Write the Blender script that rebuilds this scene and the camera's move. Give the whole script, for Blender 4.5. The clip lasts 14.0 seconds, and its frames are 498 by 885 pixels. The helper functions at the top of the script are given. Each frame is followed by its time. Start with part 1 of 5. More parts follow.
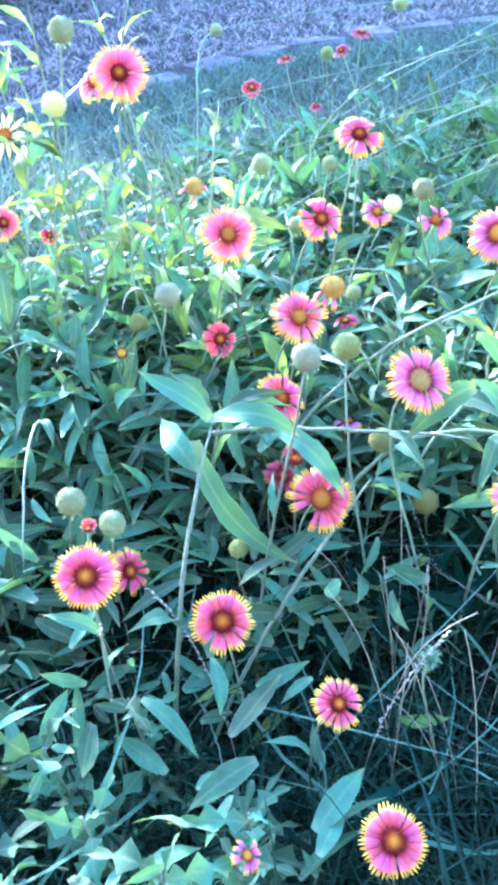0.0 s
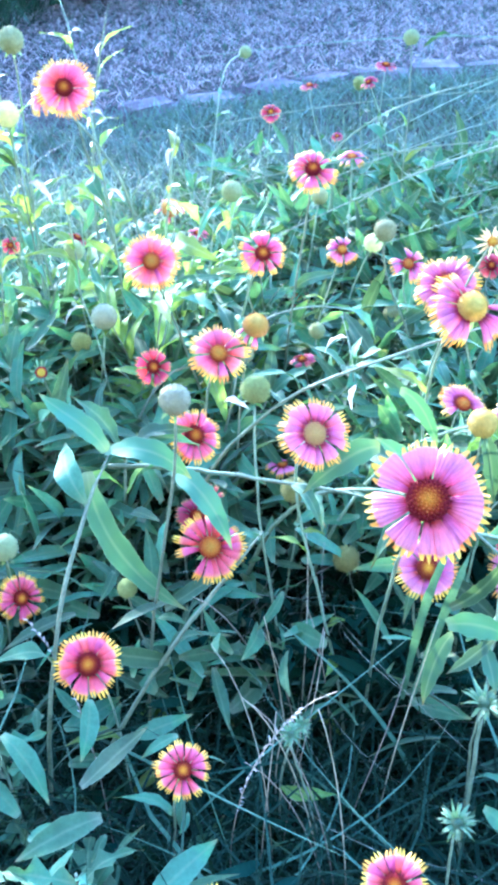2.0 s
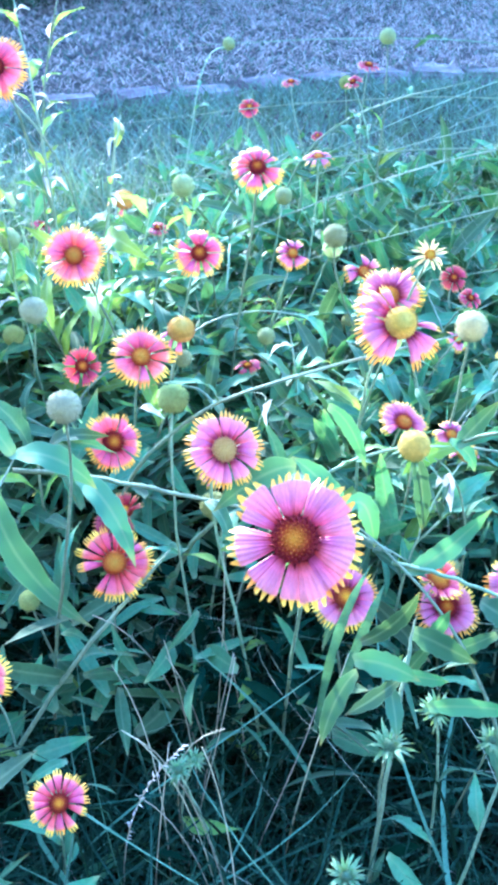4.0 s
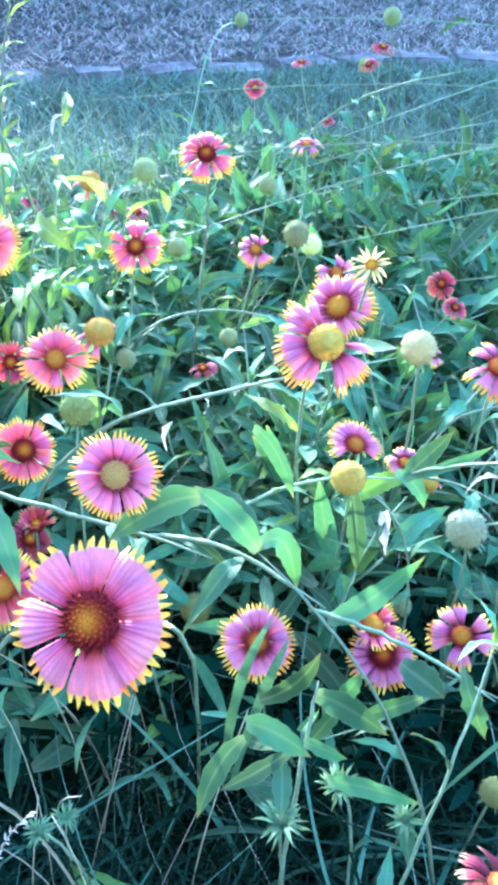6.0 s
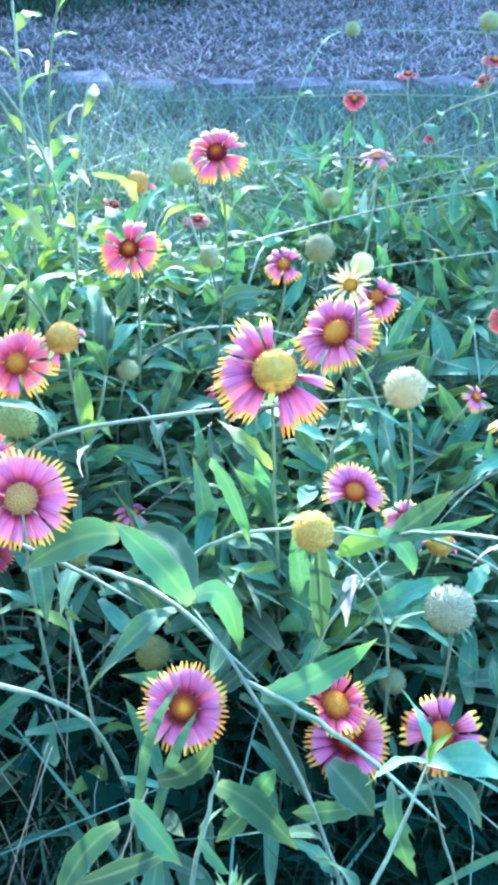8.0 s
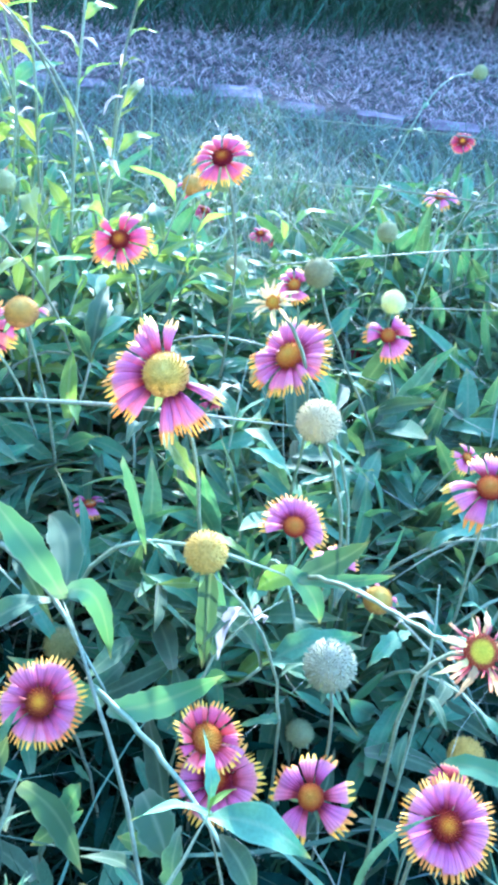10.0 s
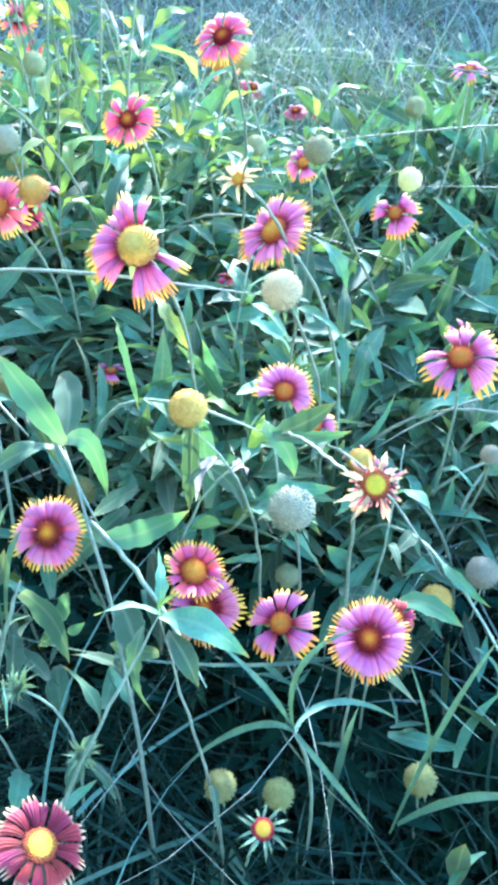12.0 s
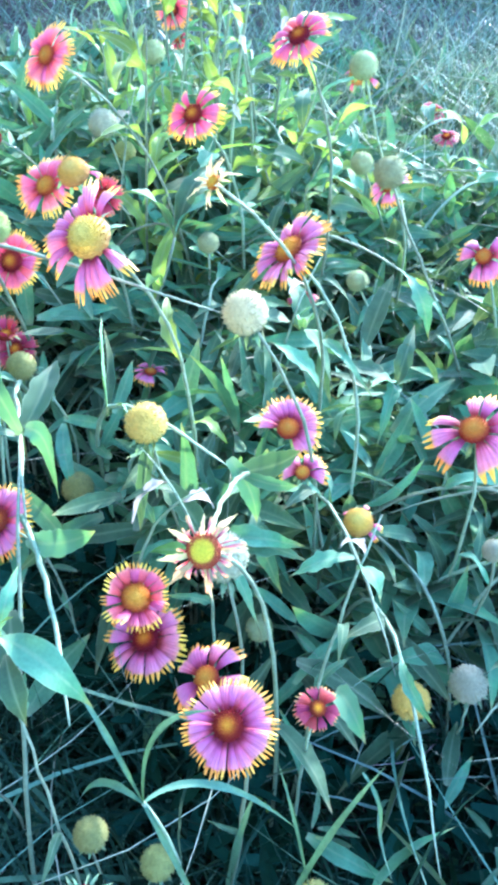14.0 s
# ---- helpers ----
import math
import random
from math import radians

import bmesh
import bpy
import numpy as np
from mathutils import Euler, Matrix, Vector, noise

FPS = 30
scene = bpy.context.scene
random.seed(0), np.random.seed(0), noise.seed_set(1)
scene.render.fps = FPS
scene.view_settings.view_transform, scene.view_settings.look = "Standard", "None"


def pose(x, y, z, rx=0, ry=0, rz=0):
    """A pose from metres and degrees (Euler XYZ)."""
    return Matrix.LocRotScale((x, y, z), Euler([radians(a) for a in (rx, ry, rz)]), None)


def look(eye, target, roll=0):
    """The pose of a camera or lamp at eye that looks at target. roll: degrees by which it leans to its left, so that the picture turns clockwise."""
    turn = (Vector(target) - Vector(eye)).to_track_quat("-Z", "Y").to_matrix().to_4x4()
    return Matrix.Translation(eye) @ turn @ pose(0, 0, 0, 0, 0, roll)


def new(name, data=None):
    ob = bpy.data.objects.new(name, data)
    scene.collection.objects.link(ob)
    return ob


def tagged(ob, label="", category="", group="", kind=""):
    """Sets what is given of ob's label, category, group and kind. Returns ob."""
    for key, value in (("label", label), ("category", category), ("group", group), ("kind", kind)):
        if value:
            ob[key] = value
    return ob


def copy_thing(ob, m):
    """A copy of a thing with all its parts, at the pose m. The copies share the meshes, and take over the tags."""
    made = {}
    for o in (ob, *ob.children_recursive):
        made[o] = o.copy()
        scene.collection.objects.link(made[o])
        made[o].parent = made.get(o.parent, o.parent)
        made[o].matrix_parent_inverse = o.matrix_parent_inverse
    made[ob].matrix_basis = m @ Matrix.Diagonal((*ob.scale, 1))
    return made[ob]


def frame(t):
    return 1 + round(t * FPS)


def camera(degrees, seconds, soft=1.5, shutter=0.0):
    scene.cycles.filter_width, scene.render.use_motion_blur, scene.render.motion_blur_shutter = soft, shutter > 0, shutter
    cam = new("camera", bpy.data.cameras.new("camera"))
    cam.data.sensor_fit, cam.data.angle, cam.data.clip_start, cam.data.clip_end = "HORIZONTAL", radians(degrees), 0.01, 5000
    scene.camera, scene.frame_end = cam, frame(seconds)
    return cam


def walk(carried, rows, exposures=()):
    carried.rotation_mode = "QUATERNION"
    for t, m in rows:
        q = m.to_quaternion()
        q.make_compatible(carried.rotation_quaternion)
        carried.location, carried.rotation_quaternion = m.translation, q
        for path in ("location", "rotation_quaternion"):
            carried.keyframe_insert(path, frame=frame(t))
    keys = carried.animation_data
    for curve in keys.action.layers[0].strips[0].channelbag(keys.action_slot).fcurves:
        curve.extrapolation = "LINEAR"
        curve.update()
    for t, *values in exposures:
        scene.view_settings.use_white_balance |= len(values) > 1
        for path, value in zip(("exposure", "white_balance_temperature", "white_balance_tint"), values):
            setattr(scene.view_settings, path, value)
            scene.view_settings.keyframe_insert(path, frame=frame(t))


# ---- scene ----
cam = camera(33.33, 14.0, soft=4.2)
PATH = [
    (0, (0.0895, 0.0021, 0.5603), (-0.0414, 0.8041, -0.0225), -5.68),
    (0.5, (0.1071, 0.0087, 0.5596), (-0.0326, 0.8157, -0.0142), -3.73),
    (1, (0.1380, 0.0237, 0.5590), (-0.0150, 0.8328, -0.0085), -2.50),
    (1.5, (0.1703, 0.0390, 0.5551), (-0.0039, 0.8499, -0.0036), -2.57),
    (2, (0.1940, 0.0533, 0.5505), (-0.0046, 0.8567, -0.0107), -2.45),
    (2.5, (0.2134, 0.0628, 0.5474), (0.0159, 0.8694, -0.0097), -3.11),
    (3, (0.2246, 0.0727, 0.5434), (0.0320, 0.8758, -0.0204), -3.22),
    (3.5, (0.2343, 0.0851, 0.5429), (0.0340, 0.8921, -0.0127), -1.99),
    (4, (0.2377, 0.0985, 0.5404), (0.0446, 0.9005, -0.0247), 0.78),
    (4.2, (0.2419, 0.1064, 0.5331), (0.0597, 0.9081, -0.0363), 1.95),
    (6.3, (0.2988, 0.1880, 0.5290), (0.0604, 0.9648, -0.0539), 2.33),
    (6.5, (0.3022, 0.1935, 0.5309), (0.0598, 0.9713, -0.0490), 2.19),
    (7, (0.3079, 0.2050, 0.5355), (0.0396, 0.9843, -0.0307), 2.10),
    (7.5, (0.3241, 0.2278, 0.5217), (-0.0126, 0.9777, -0.0478), 2.00),
    (8, (0.3575, 0.2691, 0.5025), (-0.0210, 0.9985, -0.0674), 2.36),
    (8.2, (0.3581, 0.2865, 0.4978), (-0.0290, 1.0121, -0.0712), 3.31),
    (10.3, (0.4497, 0.3403, 0.4954), (-0.0801, 0.9901, -0.0497), 7.48),
    (10.5, (0.4560, 0.3418, 0.4996), (-0.0856, 0.9873, -0.0388), 7.11),
    (11, (0.4661, 0.3350, 0.4961), (-0.0391, 0.9736, -0.0844), 8.49),
    (11.2, (0.4813, 0.3236, 0.5023), (0.0081, 0.9527, -0.1144), 8.23),
    (11.5, (0.4943, 0.3175, 0.5247), (0.0265, 0.9308, -0.1117), 9.00),
    (11.7, (0.4935, 0.3223, 0.5275), (0.0089, 0.9036, -0.1262), 6.59),
    (12, (0.5067, 0.3436, 0.5194), (-0.0044, 0.8821, -0.1506), 5.36),
    (12.5, (0.5308, 0.3929, 0.5242), (-0.0522, 0.8640, -0.1378), 4.64),
    (13, (0.5541, 0.4150, 0.5296), (-0.0663, 0.8395, -0.1298), 5.15),
    (13.5, (0.5550, 0.4330, 0.5295), (-0.0896, 0.8277, -0.1253), 6.68),
    (14, (0.5436, 0.4718, 0.5029), (-0.1101, 0.8222, -0.1679), 5.29),
]
EXPOSURES = [(0, 3.88, 4480, 18), (3, 3.84, 4290, 11), (4.2, 3.76, 4260, 7), (6.5, 3.52, 4500, 4), (8, 3.46, 4430, 6), (10.5, 3.46, 4380, 14), (12.5, 3.55, 4700, 12), (14, 3.55, 4660, 10)]
walk(cam, [(t, look(eye, target, roll)) for t, eye, target, roll in PATH], EXPOSURES)

# ---- world and sun ----
SUN_AZ, SUN_EL = 126.0, 20.0
world = bpy.data.worlds.new("sky")
scene.world = world
world.use_nodes = True
sky = world.node_tree.nodes.new("ShaderNodeTexSky")
sky.sky_type, sky.sun_disc = "NISHITA", False
sky.sun_elevation, sky.sun_rotation = radians(SUN_EL), radians(90 - SUN_AZ)
world.node_tree.nodes["Background"].inputs["Strength"].default_value = 0.15
world.node_tree.links.new(sky.outputs["Color"], world.node_tree.nodes["Background"].inputs["Color"])
sun = new("sun", bpy.data.lights.new("sun", "SUN"))
sun.data.energy, sun.data.angle, sun.data.color = 2.8, radians(2.0), (1.0, 0.87, 0.68)
SUN_WAY = Vector((math.cos(radians(SUN_AZ)) * math.cos(radians(SUN_EL)), math.sin(radians(SUN_AZ)) * math.cos(radians(SUN_EL)), math.sin(radians(SUN_EL))))
sun.matrix_world = look(SUN_WAY * 20, (0, 0, 0))


# ---- materials ----
def material(name, ramp, along="v", rough=0.55, translucent=0.0, spots=0.25, grain=0.2, size=60.0, tone=0.15, hue=0.02,
             by="object", bump=0.15, bump_size=400.0, ribs=0.0, gloss=0.4, see="white", vein=0.0, hairs=0.0):
    """A procedural surface: colours along the piece (or by noise), stains and grain, a change of tone from piece to piece."""
    m = bpy.data.materials.new(name)
    m.use_nodes = True
    nt = m.node_tree
    add, link = nt.nodes.new, nt.links.new
    bsdf = nt.nodes["Principled BSDF"]
    coord = add("ShaderNodeTexCoord")
    split = add("ShaderNodeSeparateXYZ")
    link(coord.outputs["UV"], split.inputs[0])
    big, fine = add("ShaderNodeTexNoise"), add("ShaderNodeTexNoise")
    for n, s in ((big, size), (fine, bump_size)):
        n.inputs["Scale"].default_value = s
        n.inputs["Detail"].default_value = 3.0
        link(coord.outputs["Object"], n.inputs["Vector"])
    cr = add("ShaderNodeValToRGB")
    while len(cr.color_ramp.elements) < len(ramp):
        cr.color_ramp.elements.new(0.5)
    for e, (p, c) in zip(cr.color_ramp.elements, ramp):
        e.position, e.color = p, (*c, 1)
    warp = add("ShaderNodeMath")
    warp.operation = "MULTIPLY_ADD"
    if along == "noise":
        link(big.outputs["Fac"], warp.inputs[0])
        warp.inputs[1].default_value, warp.inputs[2].default_value = 2.2, -0.6
    else:
        link(fine.outputs["Fac"], warp.inputs[0])
        warp.inputs[1].default_value = 0.06
        link(split.outputs["Y" if along == "v" else "X"], warp.inputs[2])
    link(warp.outputs[0], cr.inputs["Fac"])
    if by == "object":
        one = add("ShaderNodeObjectInfo").outputs["Random"]
    else:
        one = add("ShaderNodeNewGeometry").outputs["Random Per Island"]

    def spread(source, amount, mid):
        n = add("ShaderNodeMapRange")
        n.inputs["To Min"].default_value, n.inputs["To Max"].default_value = mid - amount, mid + amount
        link(source, n.inputs["Value"])
        return n.outputs["Result"]

    def times(a, b):
        n = add("ShaderNodeMath")
        n.operation = "MULTIPLY"
        link(a, n.inputs[0]), link(b, n.inputs[1])
        return n.outputs[0]

    hsv = add("ShaderNodeHueSaturation")
    link(cr.outputs["Color"], hsv.inputs["Color"])
    link(spread(one, hue, 0.5), hsv.inputs["Hue"])
    link(times(times(spread(big.outputs["Fac"], spots * 1.6, 1.0), spread(fine.outputs["Fac"], grain * 1.6, 1.0)), spread(one, tone, 1.0)), hsv.inputs["Value"])
    colour = hsv.outputs["Color"]
    if vein:
        off, wide, pale = add("ShaderNodeMath"), add("ShaderNodeMapRange"), add("ShaderNodeMix")
        off.operation = "PINGPONG"
        off.inputs[1].default_value = 0.5
        link(split.outputs["X"], off.inputs[0])
        wide.inputs["From Min"].default_value, wide.inputs["From Max"].default_value = 0.4, 0.5
        wide.inputs["To Max"].default_value = vein
        link(off.outputs[0], wide.inputs["Value"])
        pale.data_type = "RGBA"
        pale.inputs["B"].default_value = (0.34, 0.4, 0.22, 1)
        link(wide.outputs["Result"], pale.inputs["Factor"]), link(colour, pale.inputs["A"])
        rim_wide, rim_pale = add("ShaderNodeMapRange"), add("ShaderNodeMix")
        rim_wide.inputs["From Min"].default_value, rim_wide.inputs["From Max"].default_value = 0.07, 0.0
        rim_wide.inputs["To Max"].default_value = vein * 0.8
        link(off.outputs[0], rim_wide.inputs["Value"])
        rim_pale.data_type = "RGBA"
        rim_pale.inputs["B"].default_value = (0.34, 0.42, 0.26, 1)
        link(rim_wide.outputs["Result"], rim_pale.inputs["Factor"]), link(pale.outputs["Result"], rim_pale.inputs["A"])
        colour = rim_pale.outputs["Result"]
    link(colour, bsdf.inputs["Base Color"])
    link(spread(big.outputs["Fac"], 0.12, rough), bsdf.inputs["Roughness"])
    bsdf.inputs["Specular IOR Level"].default_value = gloss
    bsdf.inputs["Sheen Weight"].default_value, bsdf.inputs["Sheen Roughness"].default_value = hairs, 0.4
    height = fine.outputs["Fac"]
    if ribs:
        wave = add("ShaderNodeMath")
        wave.operation = "SINE"
        turn = add("ShaderNodeMath")
        turn.operation = "MULTIPLY"
        turn.inputs[1].default_value = ribs
        link(split.outputs["X"], turn.inputs[0]), link(turn.outputs[0], wave.inputs[0])
        mixed = add("ShaderNodeMath")
        mixed.operation = "ADD"
        link(wave.outputs[0], mixed.inputs[0]), link(fine.outputs["Fac"], mixed.inputs[1])
        height = mixed.outputs[0]
    b = add("ShaderNodeBump")
    b.inputs["Strength"].default_value, b.inputs["Distance"].default_value = bump, 0.0006
    link(height, b.inputs["Height"]), link(b.outputs["Normal"], bsdf.inputs["Normal"])
    if translucent:
        glow, mix = add("ShaderNodeBsdfTranslucent"), add("ShaderNodeMixShader")
        warm = add("ShaderNodeMix")
        warm.data_type, warm.blend_type = "RGBA", "MULTIPLY"
        warm.inputs["Factor"].default_value = 1.0
        link(colour, warm.inputs["A"])
        warm.inputs["B"].default_value = {"white": (1, 1, 1, 1), "leaf": (1.3, 1.35, 0.6, 1), "petal": (1.2, 0.9, 0.9, 1)}[see]
        link(warm.outputs["Result"], glow.inputs["Color"])
        mix.inputs["Fac"].default_value = translucent
        out = nt.nodes["Material Output"]
        link(bsdf.outputs[0], mix.inputs[1]), link(glow.outputs[0], mix.inputs[2]), link(mix.outputs[0], out.inputs["Surface"])
    return m


M_PETAL = material("petal_pink", [(0.0, (0.15, 0.012, 0.025)), (0.2, (0.26, 0.022, 0.05)), (0.36, (0.54, 0.11, 0.21)), (0.6, (0.66, 0.21, 0.33)), (0.72, (0.7, 0.25, 0.29)), (0.79, (0.86, 0.43, 0.05)), (1.0, (0.9, 0.53, 0.07))],
                   rough=0.6, translucent=0.1, spots=0.16, grain=0.12, tone=0.12, ribs=26.0, bump=0.35, see="petal", gloss=0.25, size=5.0, bump_size=45.0)
M_WARM = material("petal_coral", [(0.0, (0.26, 0.018, 0.025)), (0.2, (0.48, 0.045, 0.07)), (0.38, (0.7, 0.115, 0.16)), (0.62, (0.8, 0.22, 0.25)), (0.7, (0.87, 0.32, 0.16)), (0.77, (0.9, 0.46, 0.06)), (1.0, (0.92, 0.56, 0.09))],
                  rough=0.6, translucent=0.1, spots=0.16, grain=0.12, tone=0.12, ribs=26.0, bump=0.35, see="petal", gloss=0.25, size=5.0, bump_size=45.0)
M_ROSE = material("petal_rose", [(0.0, (0.22, 0.02, 0.025)), (0.16, (0.38, 0.025, 0.04)), (0.32, (0.6, 0.075, 0.13)), (0.6, (0.74, 0.145, 0.21)), (0.71, (0.78, 0.21, 0.17)), (0.78, (0.92, 0.48, 0.05)), (1.0, (0.94, 0.58, 0.08))],
                  rough=0.6, translucent=0.1, spots=0.16, grain=0.12, tone=0.12, ribs=26.0, bump=0.35, see="petal", gloss=0.25, size=5.0, bump_size=45.0)
M_BROAD = material("petal_magenta", [(0.0, (0.2, 0.02, 0.04)), (0.14, (0.36, 0.025, 0.06)), (0.3, (0.56, 0.1, 0.2)), (0.6, (0.66, 0.2, 0.31)), (0.8, (0.7, 0.235, 0.29)), (0.84, (0.86, 0.43, 0.05)), (1.0, (0.9, 0.53, 0.07))],
                   rough=0.6, translucent=0.05, spots=0.18, grain=0.12, tone=0.12, ribs=26.0, bump=0.4, see="petal", gloss=0.25, size=5.0, bump_size=45.0)
M_RED = material("petal_red", [(0.0, (0.14, 0.01, 0.015)), (0.35, (0.34, 0.03, 0.055)), (0.75, (0.52, 0.09, 0.13)), (0.88, (0.74, 0.28, 0.13)), (1.0, (0.85, 0.55, 0.15))],
                 rough=0.6, translucent=0.3, spots=0.12, grain=0.1, tone=0.15, ribs=26.0, bump=0.35, see="petal", gloss=0.25, size=5.0, bump_size=45.0)
M_MAROON = material("petal_maroon", [(0.0, (0.08, 0.006, 0.01)), (0.4, (0.16, 0.012, 0.022)), (0.72, (0.26, 0.035, 0.05)), (0.85, (0.6, 0.3, 0.16)), (1.0, (0.85, 0.62, 0.32))],
                    rough=0.6, translucent=0.18, spots=0.2, grain=0.15, tone=0.15, ribs=26.0, bump=0.4, see="petal", gloss=0.25, size=5.0, bump_size=45.0)
M_DRYPETAL = material("petal_withered", [(0.0, (0.2, 0.015, 0.03)), (0.22, (0.34, 0.05, 0.08)), (0.5, (0.6, 0.24, 0.24)), (0.75, (0.76, 0.45, 0.28)), (1.0, (0.86, 0.6, 0.22))],
                      rough=0.7, translucent=0.35, spots=0.2, grain=0.2, tone=0.15, ribs=20.0, bump=0.4, see="petal", gloss=0.2, size=5.0, bump_size=45.0)
M_DISC = material("disc_orange", [(0.0, (0.74, 0.4, 0.03)), (0.22, (0.62, 0.24, 0.02)), (0.4, (0.38, 0.08, 0.02)), (0.58, (0.22, 0.025, 0.018)), (1.0, (0.15, 0.011, 0.014))],
                  along="u", rough=0.7, spots=0.2, grain=0.3, tone=0.2, hue=0.015, bump=0.4, gloss=0.05, size=5.0, bump_size=45.0)
M_DISCPALE = material("disc_ochre", [(0.0, (0.6, 0.42, 0.1)), (0.6, (0.52, 0.33, 0.08)), (1.0, (0.45, 0.15, 0.1))],
                      along="u", rough=0.7, spots=0.2, grain=0.3, tone=0.15, bump=0.4, gloss=0.2, size=5.0, bump_size=45.0)
M_CONE = material("cone_yellow", [(0.0, (0.6, 0.44, 0.1)), (0.5, (0.6, 0.34, 0.05)), (1.0, (0.34, 0.16, 0.05))],
                  along="u", rough=0.7, translucent=0.12, spots=0.2, grain=0.3, tone=0.15, bump=0.4, gloss=0.2, size=5.0, bump_size=45.0)
M_DISCGOLD = material("disc_gold", [(0.0, (0.6, 0.37, 0.04)), (0.4, (0.6, 0.27, 0.02)), (0.7, (0.4, 0.1, 0.015)), (1.0, (0.22, 0.03, 0.015))],
                      along="u", rough=0.7, spots=0.2, grain=0.3, tone=0.15, bump=0.4, gloss=0.2, size=5.0, bump_size=45.0)
M_DISCEYE = material("disc_eye", [(0.0, (0.56, 0.47, 0.03)), (0.42, (0.64, 0.45, 0.03)), (0.55, (0.3, 0.05, 0.02)), (1.0, (0.24, 0.02, 0.02))],
                     along="u", rough=0.7, spots=0.2, grain=0.3, tone=0.15, bump=0.4, gloss=0.2, size=5.0, bump_size=45.0)
SEED = {
    "green": material("seed_green", [(0.0, (0.38, 0.4, 0.18)), (1.0, (0.52, 0.53, 0.26))], along="u", rough=0.75, translucent=0.2, spots=0.2, grain=0.25, bump=0.4, gloss=0.2, see="leaf", size=5.0, bump_size=45.0),
    "yellow": material("seed_yellow", [(0.0, (0.58, 0.35, 0.07)), (1.0, (0.7, 0.46, 0.12))], along="u", rough=0.75, translucent=0.15, spots=0.2, grain=0.25, bump=0.4, gloss=0.2, size=5.0, bump_size=45.0),
    "white": material("seed_pale", [(0.0, (0.74, 0.71, 0.38)), (1.0, (0.88, 0.85, 0.5))], along="u", rough=0.75, translucent=0.45, spots=0.15, grain=0.2, bump=0.4, gloss=0.2, size=5.0, bump_size=45.0),
    "grey": material("seed_grey", [(0.0, (0.4, 0.39, 0.25)), (1.0, (0.52, 0.5, 0.34))], along="u", rough=0.8, translucent=0.3, see="leaf", spots=0.2, grain=0.25, bump=0.4, gloss=0.2, size=5.0, bump_size=45.0),
    "tan": material("seed_tan", [(0.0, (0.31, 0.32, 0.09)), (1.0, (0.43, 0.43, 0.14))], along="u", rough=0.8, translucent=0.15, spots=0.25, grain=0.25, bump=0.4, gloss=0.2, size=5.0, bump_size=45.0),
}
LEAF_RAMP = [(0.0, (0.242, 0.297, 0.17)), (0.2, (0.106, 0.198, 0.1)), (0.7, (0.0946, 0.188, 0.092)), (0.92, (0.121, 0.208, 0.088)), (1.0, (0.231, 0.228, 0.09))]
# Deep shade between the stems is put into this dark leaf colour.
SHADED_UNDER_RAMP = [(0.0, (0.013, 0.034, 0.021)), (0.3, (0.0135, 0.038, 0.0225)), (1.0, (0.0175, 0.046, 0.027))]
M_LEAF = material("leaf_green", LEAF_RAMP, rough=0.62, translucent=0.22, spots=0.28, grain=0.16, tone=0.5, hue=0.03, bump=0.35, see="leaf", gloss=0.16, size=2.5, bump_size=30.0, vein=0.3, hairs=0.12)
M_SHADED_UNDER = material("undergrowth_leaf_shaded", SHADED_UNDER_RAMP, rough=0.85, translucent=0.12, spots=0.3, grain=0.15, tone=0.4, hue=0.03, by="island", bump=0.2, see="leaf", gloss=0.03, size=90)
M_CANOPY = material("canopy_leaf", LEAF_RAMP, rough=0.62, translucent=0.22, spots=0.3, grain=0.16, tone=0.5, hue=0.035, by="island", bump=0.35, see="leaf", gloss=0.16, size=60, vein=0.25, hairs=0.12)
M_LIME = material("leaf_lime", [(0.0, (0.23, 0.31, 0.075)), (1.0, (0.2, 0.29, 0.06))], rough=0.55, translucent=0.4, spots=0.2, grain=0.15, tone=0.3, hue=0.02, bump=0.25, see="leaf", gloss=0.22, size=5.0, bump_size=45.0, vein=0.4)
M_DRYLEAF = material("leaf_dry", [(0.0, (0.5, 0.42, 0.32)), (1.0, (0.72, 0.66, 0.58))], rough=0.5, translucent=0.3, spots=0.25, grain=0.2, tone=0.2, bump=0.4, gloss=0.4, size=5.0, bump_size=45.0)
M_STEM = material("stem_pale_green", [(0.0, (0.18, 0.23, 0.13)), (0.5, (0.27, 0.33, 0.2)), (1.0, (0.32, 0.38, 0.24))], rough=0.5, translucent=0.1, spots=0.25, grain=0.3, tone=0.25, bump=0.4, gloss=0.25)
M_STRAW = material("stalk_straw", [(0.0, (0.26, 0.22, 0.14)), (1.0, (0.48, 0.42, 0.28))], rough=0.6, spots=0.3, grain=0.3, tone=0.25, bump=0.4, gloss=0.3)
M_SEPAL = material("sepal_green", [(0.0, (0.1, 0.19, 0.1)), (1.0, (0.24, 0.33, 0.17))], rough=0.55, translucent=0.3, spots=0.2, grain=0.2, tone=0.2, see="leaf", gloss=0.3, size=5.0, bump_size=45.0)
M_CALYX = material("sepal_yellow", [(0.0, (0.5, 0.38, 0.12)), (1.0, (0.88, 0.7, 0.3))], rough=0.55, translucent=0.35, spots=0.2, grain=0.2, tone=0.2, gloss=0.3, size=5.0, bump_size=45.0)
